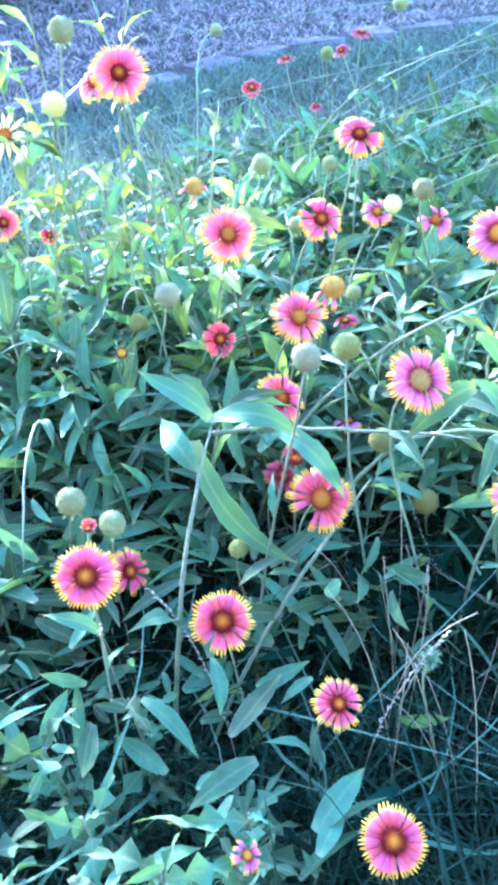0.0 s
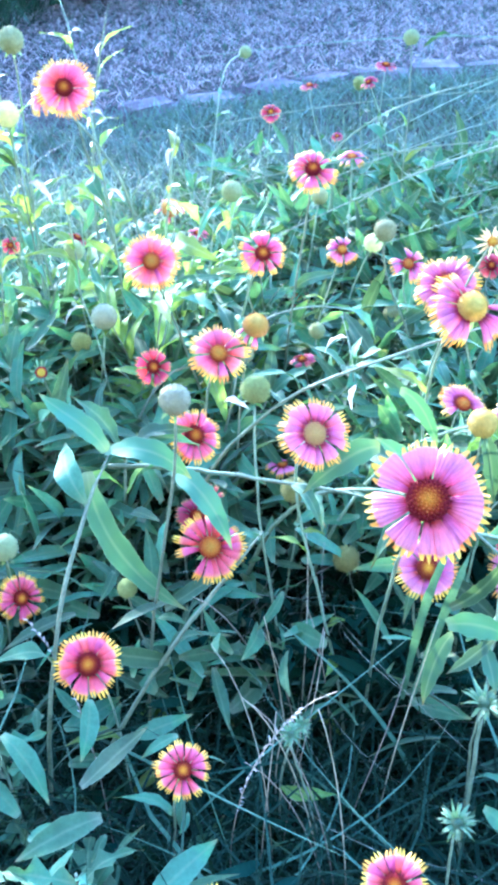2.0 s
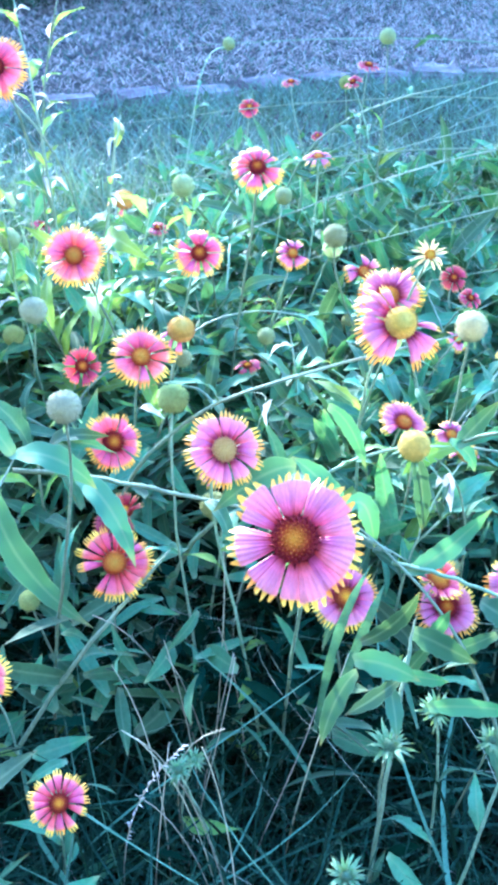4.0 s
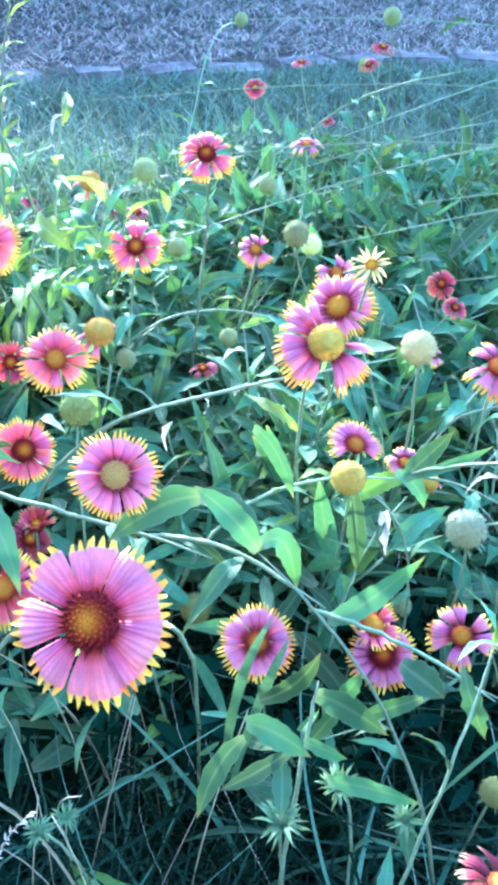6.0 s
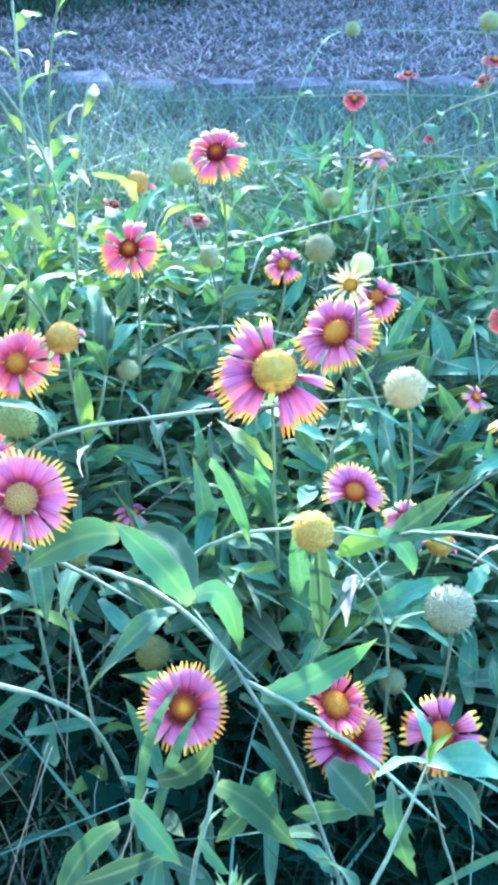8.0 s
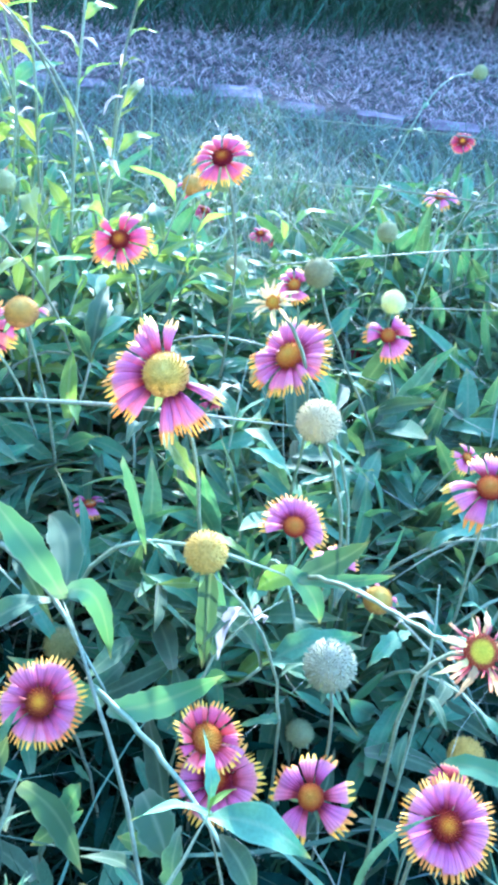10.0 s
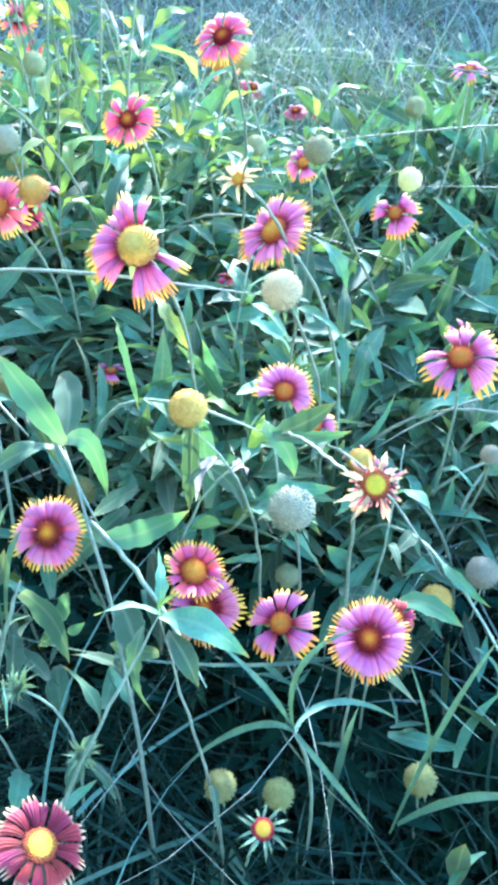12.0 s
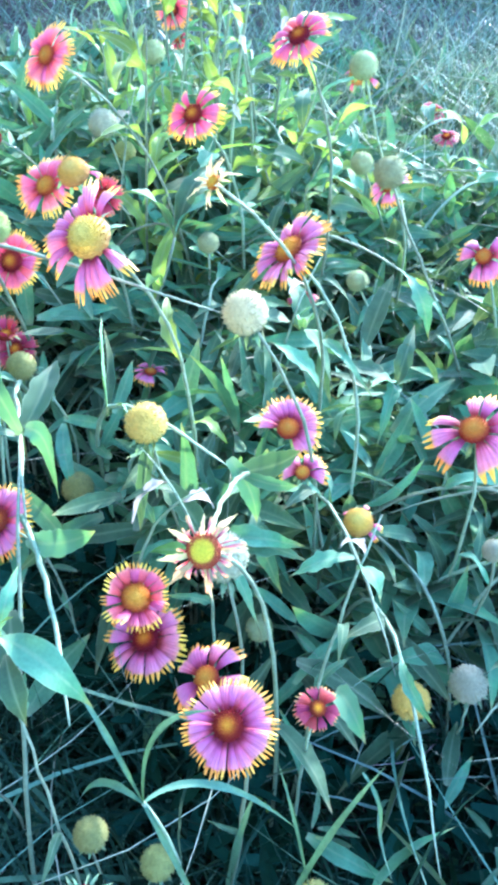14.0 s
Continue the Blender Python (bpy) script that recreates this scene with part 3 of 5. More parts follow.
    tip = p - nrm * disc * 0.12
    n = min(2 if p.x > 0.3 and p.z < 0.2 else leaves, max(2, min(7, int(p.z * 22))))
    stem_and_leaves(plant, base, tip, nrm, rng, 0.0008 + 0.00035 * min(1, p.z / 0.3), n, 0.05 if leaves > 2 else 0.036, LEAVES if rng.random() < 0.8 or p.x > 0.3 else LIME, high=0.72)
    return plant


SEED_LABEL = {
    "green": "pale green globe-shaped seed head on a thin stem", "yellow": "yellow-green round seed head without petals",
    "white": "pale cream fuzzy round seed head", "grey": "grey-green bristly round seed head", "tan": "dull tan round seed head low in the leaves",
    "cone": "yellow-orange flower cone with a few withered petals", "calyx": "spent flower with a star of pale yellow sepals",
    "wither": "withered flower with curled pale pink petals round a yellow centre", "eye": "spent flower with a small dark-rimmed yellow eye",
    "bud": "spiky green flower bud in a star of sepals", "redbud": "half-open red flower bud with yellow tips",
}


def seed_stalk(place, d, az, el, style, root=None, bow=()):
    """A stem with a seed head, a bud or a spent flower."""
    count_of[0] += 1
    rng = random.Random(count_of[0] * 23)
    p, nrm = Vector(place), facing(az, el)
    HEADS.append(p)
    base = foot(p, nrm, rng)
    if root:
        base = Vector((*root, float(low(root[1]))))
    bud = style in ("bud", "redbud")
    plant = thing("flower_bud" if bud else "seed_stalk", base, SEED_LABEL[style], "flower bud" if bud else "seed head", "flower buds" if bud else "seed heads")
    R = d / 2
    turn = nrm.to_track_quat("Z", "Y").to_matrix().to_4x4() @ Matrix.Rotation(rng.uniform(0, 6.28), 4, "Z")
    hm = Matrix.Translation(p - base) @ turn
    ring = lambda a, r0, z, tilt, s: Matrix.Rotation(a, 4, "Z") @ Matrix.Translation((r0, 0, z)) @ Matrix.Rotation(tilt, 4, "Y") @ Matrix.Diagonal((s, s, s, 1))
    if style in SEED:
        head = part("seed_head", BALLS[style], None, plant, m=hm @ Matrix.Diagonal((R, R, R, 1)))
        for i in range(8):
            part("sepal", rng.choice(SEPALS), None, head, m=ring(i * 0.785 + rng.uniform(-0.2, 0.2), 0.3, -0.85, rng.uniform(-0.2, 0.5), 0.8))
    else:
        disc = R * {"cone": 1.0, "calyx": 0.6, "wither": 1.0, "eye": 0.9, "bud": 0.5, "redbud": 0.5}[style]
        mesh = CONE if style == "cone" else DISC_ORANGE if style == "calyx" else BUD if style == "bud" else DISC_EYE if style in ("wither", "eye") else DISC
        head = part("flower_head", mesh, None, plant, m=hm @ Matrix.Diagonal((disc, disc, disc, 1)))
        if style == "cone":
            for i in rng.sample(range(10), 4):
                part("petal", rng.choice(PETALS["ragged"]), None, head, m=ring(i * 0.628, 0.7, 0.0, rng.uniform(0.5, 1.1), 1.2))
        if style == "wither":
            for i in range(34):
                part("petal", rng.choice(PETALS["wither"]), None, head, m=ring(i * 0.1848 + rng.uniform(-0.1, 0.1), 0.85, 0.0, rng.uniform(-0.6, 1.0), rng.uniform(0.5, 1.05)))
        if style == "redbud":
            for i in range(9):
                part("petal", rng.choice(PETALS["red"]), None, head, m=ring(i * 0.698, 0.6, 0.05, rng.uniform(-1.2, -0.7), 1.9))
        kinds, n, s = {"calyx": (CALYX, 14, 2.9), "eye": (SPIKES, 13, 1.9), "bud": (SPIKES, 24, 3.4), "redbud": (SEPALS, 7, 1.2), "cone": (SEPALS, 8, 1.0), "wither": (CALYX, 7, 2.0)}[style]
        for i in range(n):
            up = rng.uniform(-0.9, 0.3) if style in ("bud", "calyx") else rng.uniform(-0.5, 0.3) if style in ("eye", "wither") else rng.uniform(0.1, 0.5)
            part("sepal", rng.choice(kinds), None, head, m=ring(i * 2.4, 0.5, -0.1, up, s * rng.uniform(0.7, 1.1)))
    tip = p - nrm * R * (0.8 if style in SEED else 0.1)
    n = max(1, min(1 if p.x > 0.3 else 5, int(p.z * 16)))
    stem_and_leaves(plant, base, tip, nrm, rng, 0.0008 + 0.0003 * min(1, p.z / 0.3), n, 0.05, LEAVES if rng.random() < 0.8 else LIME, high=0.7, bow=bow)
    return plant


# ---- ground, edging, lawn ----
def edge_y(x):
    """The line of the edging stones, as it curves away across the lawn."""
    xs = [-6.0, -2.4, -1.9, -1.5, -1.34, -1.16, -0.84, -0.57, -0.27, 0.0, 0.385, 1.0, 2.0, 6.0]
    ys = [-2.0, 0.7, 1.2, 1.8, 1.99, 2.21, 2.37, 2.6, 2.9, 3.07, 3.23, 3.42, 3.6, 4.0]
    return float(np.interp(x, xs, ys))


def ground_mesh():
    """One sheet, fine near the walk and coarse out to the horizon."""
    line = sorted({*np.round(np.linspace(-6, 6, 61), 3).tolist(), *(s * v for s in (-1, 1) for v in (9, 15, 30, 70, 160, 400))})
    verts, faces, uvs = [], [], []
    for y in line:
        for x in line:
            far = max(abs(x), abs(y))
            z = 0.012 * noise.noise((x * 2.1, y * 2.1, 0)) if far < 7 else 0.0
            verts.append((x, y + 1.5, z - 0.012 + float(low(y + 1.5))))
            uvs.append((x, y))
    n = len(line)
    for i in range(n - 1):
        for k in range(n - 1):
            a = i * n + k
            faces.append((a, a + 1, a + n + 1, a + n))
    return mesh_of("ground", verts, faces, uvs, M_SOIL)


tagged(new("ground", ground_mesh()), "bare brown soil under lawn and weeds", "ground", kind="structure")


def blades(name, mat, xy, length, width, lean, seg, seed, flop=0.6, turn=0.5):
    """Many grass blades in one mesh: arching tapered strips at the places xy."""
    g = np.random.default_rng(seed)
    n = len(xy)
    az, face = g.uniform(0, 2 * np.pi, n), g.uniform(0, 2 * np.pi, n)
    L = length * g.uniform(0.45, 1.15, n)
    ln = lean * g.uniform(0.2, 1.3, n)
    W = width * g.uniform(0.6, 1.3, n)
    t = np.linspace(0, 1, seg + 1)
    az = az[:, None] + g.normal(0, turn, n)[:, None] * t
    out = L[:, None] * (ln[:, None] * t + flop * ln[:, None] * t ** 2)
    up = L[:, None] * (t - 0.5 * ln[:, None] * flop * t ** 2.5)
    half = 0.5 * W[:, None] * (1 - t ** 2.2 * 0.95)
    cx = xy[:, 0, None] + out * np.cos(az)
    cy = xy[:, 1, None] + out * np.sin(az)
    wx, wy = np.cos(face)[:, None] * half, np.sin(face)[:, None] * half
    z = np.maximum(up, 0.004) + low(xy[:, 1, None])
    left = np.stack([cx - wx, cy - wy, z], -1)
    right = np.stack([cx + wx, cy + wy, z], -1)
    verts = np.stack([left, right], 2).reshape(-1, 3)
    per = 2 * (seg + 1)
    quad = np.array([[2 * i, 2 * i + 1, 2 * i + 3, 2 * i + 2] for i in range(seg)])
    faces = (np.arange(n)[:, None, None] * per + quad[None]).reshape(-1, 4)
    uv = np.stack([np.tile([0.0, 1.0], n * (seg + 1)), np.tile(np.repeat(t, 2), n)], -1)
    me = bpy.data.meshes.new(name)
    me.vertices.add(len(verts))
    me.vertices.foreach_set("co", verts.astype(np.float32).ravel())
    me.loops.add(faces.size)
    me.loops.foreach_set("vertex_index", faces.astype(np.int32).ravel())
    me.polygons.add(len(faces))
    me.polygons.foreach_set("loop_start", np.arange(0, faces.size, 4, dtype=np.int32))
    me.polygons.foreach_set("loop_total", np.full(len(faces), 4, dtype=np.int32))
    me.update(calc_edges=True)
    layer = me.uv_layers.new(name="UVMap")
    layer.data.foreach_set("uv", uv[faces.ravel()].astype(np.float32).ravel())
    me.polygons.foreach_set("use_smooth", np.full(len(me.polygons), True))
    me.materials.append(mat)
    return me


def scatter(n, x0, x1, y0, y1, keep, seed):
    g = np.random.default_rng(seed)
    xy = np.stack([g.uniform(x0, x1, n), g.uniform(y0, y1, n)], -1)
    return xy[np.array([keep(x, y, g.random()) for x, y in xy])]


def clump(x, y, s=3.0):
    return noise.noise((x * s, y * s, 3.3)) * 0.5 + 0.5


beside = lambda x, y, q: -0.42 < y - edge_y(x) < -0.03 and q < 0.4 + 0.8 * clump(x, y)
tagged(new("edge_grass", blades("edge_grass", M_LAWN, scatter(60000, -2.4, 1.9, 0.5, 3.6, beside, 10), 0.03, 0.0034, 0.9, 2, 9)), "short worn grass along the edging stones", "grass", kind="stuff")
near_side = lambda x, y, q: y < edge_y(x) - 0.3 + 0.15 * q and q < 0.35 + 0.9 * clump(x, y) and not (abs(x - 0.1) < 0.5 and y < 0.85)
tagged(new("lawn_grass", blades("lawn_grass", M_LAWN, scatter(75000, -2.4, 1.9, 0.5, 3.6, near_side, 11), 0.075, 0.004, 0.85, 3, 12)), "uneven short blue-green lawn grass", "grass", kind="stuff")
tagged(new("lawn_straw", blades("lawn_straw", M_DRYGRASS, scatter(3000, -2.4, 1.9, 0.6, 3.6, near_side, 13), 0.05, 0.0025, 1.1, 3, 14)), "dry straw blades among the lawn grass", "grass", kind="stuff")
far_side = lambda x, y, q: y > edge_y(x) + 0.05 and q < 0.1 + 1.1 * clump(x, y, 7.0)
tagged(new("dry_grass", blades("dry_grass", M_DRYGRASS, scatter(140000, -3.4, 2.2, 1.2, 6.5, far_side, 15), 0.03, 0.0045, 1.05, 2, 16)), "pale dry grass and litter beyond the edging stones", "grass", kind="stuff")
tagged(new("far_grass", blades("far_grass", M_LAWN, scatter(45000, -3.4, 2.2, 1.2, 6.5, lambda x, y, q: far_side(x, y, q * (1.7 - 0.9 * clump(x + 5, y, 1.6)))
                                                            , 17), 0.04, 0.004, 0.9, 2, 18)), "thin green grass in the dry strip", "grass", kind="stuff")


rim = lambda x, y: not (-2.4 < x < 1.9 and 0.5 < y < 3.6)
outer = lambda x, y, q: y < edge_y(x) - 0.06 and rim(x, y) and q < 0.45 + 0.9 * clump(x, y) and math.hypot(x - 0.12, y - 0.82) > 0.8
tagged(new("outer_lawn", blades("outer_lawn", M_LAWN, scatter(110000, -6.0, 6.0, -1.45, 4.2, outer, 71), 0.07, 0.009, 0.9, 2, 72)), "short lawn grass round the flower bed", "grass", kind="stuff")
beyond = lambda x, y, q: y > edge_y(x) + 0.06 and not (-3.4 < x < 2.2 and 1.2 < y < 6.5) and q < 0.3 + 0.9 * clump(x, y, 4.0)
tagged(new("outer_dry_grass", blades("outer_dry_grass", M_DRYGRASS, scatter(90000, -7.0, 6.0, 0.0, 9.5, beyond, 73), 0.045, 0.013, 1.3, 2, 74)), "pale dry grass and litter under the hedge", "grass", kind="stuff")


def stone_mesh(seed):
    """A worn edging stone: a block with rounded, chipped edges."""
    r = random.Random(seed)
    bm = bmesh.new()
    bmesh.ops.create_cube(bm, size=1.0)
    bmesh.ops.scale(bm, vec=(0.175, 0.13, 0.07), verts=bm.verts)
    bmesh.ops.bevel(bm, geom=bm.edges[:], offset=0.012, segments=2, affect="EDGES", profile=0.6)
    for v in bm.verts:
        v.co += Vector((r.uniform(-1, 1), r.uniform(-1, 1), r.uniform(-1, 1))) * 0.006
    me = bpy.data.meshes.new("stone")
    bm.to_mesh(me)
    bm.free()
    me.uv_layers.new(name="UVMap")
    me.materials.append(M_STONE)
    return me


STONES = [stone_mesh(s) for s in range(5)]
edging = tagged(new("stone_edging"), "curved row of worn pinkish-grey edging stones set flush in the grass", "edging", kind="structure")
r_stone = random.Random(3)
sx = -3.6
while sx < 5.0:
    slope = math.atan2(edge_y(sx + 0.05) - edge_y(sx - 0.05), 0.1)
    sx += 0.103 * math.cos(slope)
    m = pose(sx, edge_y(sx) + r_stone.uniform(-0.025, 0.025), -0.022 + r_stone.uniform(-0.014, 0.01), r_stone.uniform(-4, 4), r_stone.uniform(-3, 3), math.degrees(slope) + r_stone.uniform(-14, 14))
    part("stone", r_stone.choice(STONES), None, edging, m=m @ Matrix.Diagonal((r_stone.uniform(0.65, 1.12), r_stone.uniform(0.7, 1.15), 1, 1)))
    sx += 0.103 * math.cos(slope)


# ---- unseen wall added behind the walk to cut the sky light ----
M_ADDED_WALL = material("added_wall_grey", [(0.0, (0.07, 0.075, 0.075)), (1.0, (0.12, 0.125, 0.125))], along="noise", rough=0.9, spots=0.15, grain=0.2, size=2.5, bump=0.6, bump_size=120.0, gloss=0.2)
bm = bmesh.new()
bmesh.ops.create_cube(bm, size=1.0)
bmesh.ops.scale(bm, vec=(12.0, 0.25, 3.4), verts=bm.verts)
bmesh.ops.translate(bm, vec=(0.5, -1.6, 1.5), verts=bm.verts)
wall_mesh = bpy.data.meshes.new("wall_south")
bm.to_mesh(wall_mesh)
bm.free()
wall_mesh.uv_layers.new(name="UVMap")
wall_mesh.materials.append(M_ADDED_WALL)
tagged(new("wall_south", wall_mesh), "unseen plain dark grey wall, added behind the flower bed to block sky light", "wall", kind="structure")

# ---- dark shrubs behind the dry strip, and unseen ones added for shade ----
def leaf_cloud(name, mat, n, spread, size, seed, shape, wide=1.0):
    """Many small folded leaves in one mesh, at places that shape() gives."""
    g = random.Random(seed)
    verts, faces, uvs = [], [], []
    for _ in range(n):
        p, out = shape(g)
        way = (out + Vector((g.uniform(-1, 1), g.uniform(-1, 1), g.uniform(-1, 1))) * spread).normalized()
        s = size * g.uniform(0.4, 1.4)
        side = way.cross(Vector((g.uniform(-1.3, 1.3), g.uniform(-1.3, 1.3), 1))).normalized()
        nrm = side.cross(way)
        b = len(verts)
        sag, sway = g.uniform(-0.1, 0.5), g.uniform(-0.22, 0.22)
        for v, w in ((0, 0.1), (0.22, 0.24), (0.45, 0.3), (0.72, 0.22), (1, 0.0)):
            mid = p + way * (s * v) - nrm * (s * sag * v * v) + side * (s * sway * v * v)
            half, fold = side * (s * w * 0.42 * wide), nrm * (s * w * 0.14)
            verts += [mid - half + fold, mid, mid + half + fold] if w else [mid]
            uvs += [(0, v), (0.5, v), (1, v)] if w else [(0.5, v)]
        for r in range(3):
            a = b + 3 * r
            faces += [(a, a + 1, a + 4, a + 3), (a + 1, a + 2, a + 5, a + 4)]
        faces += [(b + 9, b + 10, b + 12), (b + 10, b + 11, b + 12)]
    return mesh_of(name, verts, faces, uvs, mat)


def shrub_shape(h, w, lumps):
    def shape(g):
        cx, cy, cz, cr = g.choice(lumps)
        d = Vector((g.gauss(0, 1), g.gauss(0, 1), g.gauss(0, 1))).normalized()
        q = g.random() ** 0.4
        p = Vector((cx, cy, cz)) + Vector((d.x * cr, d.y * cr, d.z * cr)) * q
        p.z = max(0.02, p.z)
        return p, (d + Vector((0, 0, 0.3)))
    return shape


def shrub(place, h, w, seed):
    g = random.Random(seed)
    ob = thing("shrub", place, "dense dark green leafy shrub at the edge of the lawn, far copies added unseen for shade", "shrub", "dark shrubs")
    lumps = [(g.uniform(-w, w), g.uniform(-w, w), h * g.uniform(0.12, 0.85), w * g.uniform(0.35, 0.6)) for _ in range(16)]
    for i in range(5):
        c = lumps[i * 3]
        pts = bend((g.uniform(-0.08, 0.08), g.uniform(-0.08, 0.08), -0.01), (0, 0, h * 0.3), (c[0] * 0.6, c[1] * 0.6, c[2] * 0.8), c[:3], 8)
        part("branch", tube("branch", pts, [0.02 - 0.0018 * k for k in range(9)], M_BARK), None, ob)
    part("foliage", leaf_cloud("foliage", M_SHRUB, 3600, 0.8, 0.065, seed, shrub_shape(h, w, lumps), 1.5), None, ob)
    return ob


first = shrub((-2.6, 3.4, 0), 1.45, 0.6, 41)
second = shrub((-1.8, 5.0, 0), 1.55, 0.65, 42)
copy_thing(first, pose(-3.3, 2.5, 0, 0, 0, 140))
copy_thing(second, pose(-2.35, 4.15, 0, 0, 0, 70))
copy_thing(first, pose(-2.4, 5.3, 0, 0, 0, 230))
copy_thing(second, pose(-3.6, 3.6, 0, 0, 0, 200))
# This one is out of view, added to keep the sun off the lawn.
copy_thing(first, pose(-1.2, 6.3, 0, 0, 0, 20))
copy_thing(second, pose(-3.3, 5.3, 0, 0, 0, 110))
# Outsized shrubs; the left ones, unseen, are added to shade lawn and bed.
for i, (x, y, size) in enumerate(((-3.25, 7.3, 2.5), (-2.2, 7.8, 2.3), (-3.0, 8.3, 2.4), (-1.2, 8.1, 2.0), (-0.4, 8.2, 1.9), (0.6, 8.2, 1.8), (1.6, 8.3, 1.9))):
    copy_thing(first if i % 2 else second, pose(x, y, 0, 0, 0, 67 * i) @ Matrix.Scale(size, 4))
verge = lambda x, y, q: math.hypot(x + 2.6, (y - 3.6) * 0.62) < 0.75 + 0.25 * clump(x, y)
tagged(new("verge_grass", blades("verge_grass", M_SHRUB, scatter(7000, -3.6, -1.4, 2.0, 5.6, verge, 19), 0.3, 0.006, 0.7, 4, 20)), "long dark grass round the foot of the shrubs", "grass", kind="stuff")

# ---- blanket flowers, seed heads and buds ----
blanket_flower((-0.095, 0.683, 0.423), 0.0495, -71, 31, 20, "warm")
blanket_flower((-0.122, 0.705, 0.413), 0.0414, -126, 41, 16, "warm")
blanket_flower((0.091, 0.723, 0.355), 0.0444, -76, 54, 14, "loose")
blanket_flower((-0.008, 0.598, 0.322), 0.0466, -70, 34, 18, "warm", gold=True)
blanket_flower((0.059, 0.671, 0.303), 0.0427, -62, 41, 12, "loose")
blanket_flower((0.108, 0.794, 0.261), 0.0337, -73, 48, 9, "ragged")
blanket_flower((0.204, 0.668, 0.286), 0.0545, -110, 46, 26, "full", gold=True)
blanket_flower((0.219, 0.558, 0.319), 0.0594, -62, 44, 9, "droop", spread=(98, 120, 133, 148, 165, 178, 192, 206, 221, 237, 283, 294, 306, 318, 345))
blanket_flower((0.130, 0.484, 0.261), 0.0512, -53, 42, 19, "full")
blanket_flower((0.028, 0.553, 0.203), 0.0468, -44, 37, 17, "rose")
blanket_flower((0.062, 0.464, 0.174), 0.0534, -60, 44, 17, "loose", gold=True)
blanket_flower((-0.077, 0.353, 0.204), 0.0434, -70, 50, 18, "rose")
blanket_flower((-0.091, 0.460, 0.102), 0.041, -34, 31, 17, "loose")
blanket_flower((-0.005, 0.391, 0.124), 0.048, -75, 51, 18, "rose")
blanket_flower((0.076, 0.333, 0.115), 0.036, -60, 55, 15, "loose")
blanket_flower((0.109, 0.270, 0.070), 0.0446, -74, 60, 18, "rose", 2)
blanket_flower((0.204, 0.297, 0.100), 0.0404, -97, 60, 16, "rose", 2)
blanket_flower((0.022, 0.256, 0.070), 0.0223, -29, 53, 8, "ragged")
blanket_flower((0.200, 0.330, 0.337), 0.0546, -88, 44, 16, "broad", 0)
blanket_flower((-0.031, 0.637, 0.211), 0.0351, -53, 31, 9, "red")
blanket_flower((0.044, 0.578, 0.261), 0.05, -60, 48, 13, "warm", gold=True)
blanket_flower((-0.073, 1.362, 0.253), 0.0331, -74, 43, 12, "red")
blanket_flower((0.096, 1.385, 0.316), 0.0360, -57, 75, 8, "red")
blanket_flower((0.064, 1.475, 0.275), 0.0320, -123, 58, 6, "red")
blanket_flower((0.090, 1.019, 0.284), 0.0375, -88, 74, 9, "ragged")
blanket_flower((0.0255, 1.059, 0.0785), 0.044, -73, 50, 13, "loose")
blanket_flower((0.227, 0.667, 0.181), 0.0453, -50, 64, 13, "full", gold=True, spread=(-30, -8, 14, 34, 52, 71, 90, 110, 128, 150, 170, 195))
blanket_flower((0.2646, 0.657, 0.1825), 0.031, -70, 62, 8, "ragged", spread=(20, 60, 78, 96, 150, 175, 205))
blanket_flower((0.208, 0.497, 0.148), 0.0496, -63, 54, 18, "full", 2)
blanket_flower((0.268, 0.557, 0.122), 0.0448, -5, 70, 15, "bold", 2, gold=True)
blanket_flower((0.278, 0.559, 0.095), 0.0534, -69, 66, 16, "full", 2)
blanket_flower((0.325, 0.577, 0.113), 0.0500, -85, 59, 9, "ragged", 2, spread=(72, 104, 138, 158, 178, 14, 318, 334, 236, 256))
blanket_flower((0.313, 0.723, 0.234), 0.0557, -80, 64, 9, "ragged", 2)
blanket_flower((0.395, 0.554, 0.197), 0.0424, -51, 60, 22, "full", 2)
blanket_flower((0.168, 0.837, 0.233), 0.0423, -68, 48, 7, "ragged", 2)
blanket_flower((0.252, 0.925, 0.200), 0.0315, -78, 46, 11, "red")
blanket_flower((0.270, 0.879, 0.200), 0.0259, -49, 57, 8, "red")
blanket_flower((0.023, 1.415, 0.206), 0.0213, -86, 64, 6, "red")
blanket_flower((-0.022, 1.415, 0.281), 0.0319, -94, 79, 8, "red")
blanket_flower((0.077, 0.756, 0.163), 0.0268, -129, 76, 6, "red")
blanket_flower((0.262, 0.813, 0.186), 0.0263, -25, 61, 7, "ragged")
blanket_flower((0.026, 0.547, 0.129), 0.0351, -28, 58, 12, "red")
blanket_flower((-0.334, 1.170, 0.113), 0.0389, 10, 61, 9, "red")
blanket_flower((-0.093, 0.999, 0.193), 0.0284, -74, 73, 10, "red")
blanket_flower((-0.224, 1.195, 0.104), 0.0267, -61, 59, 7, "red")
blanket_flower((0.378, 0.611, 0.145), 0.0242, -30, 72, 10, "red")
blanket_flower((0.356, 0.397, 0.150), 0.0448, 51, 68, 16, "maroon")
blanket_flower((0.080, 0.633, 0.125), 0.0310, 135, 87, 8, "ragged")
blanket_flower((-0.266, 0.781, 0.270), 0.0399, -38, 31, 10, "warm")
blanket_flower((-0.215, 0.767, 0.260), 0.0202, -63, 39, 7, "red")
seed_stalk((-0.140, 0.698, 0.454), 0.0203, -64, 37, "green")
seed_stalk((-0.163, 0.712, 0.396), 0.0218, -65, 32, "white")
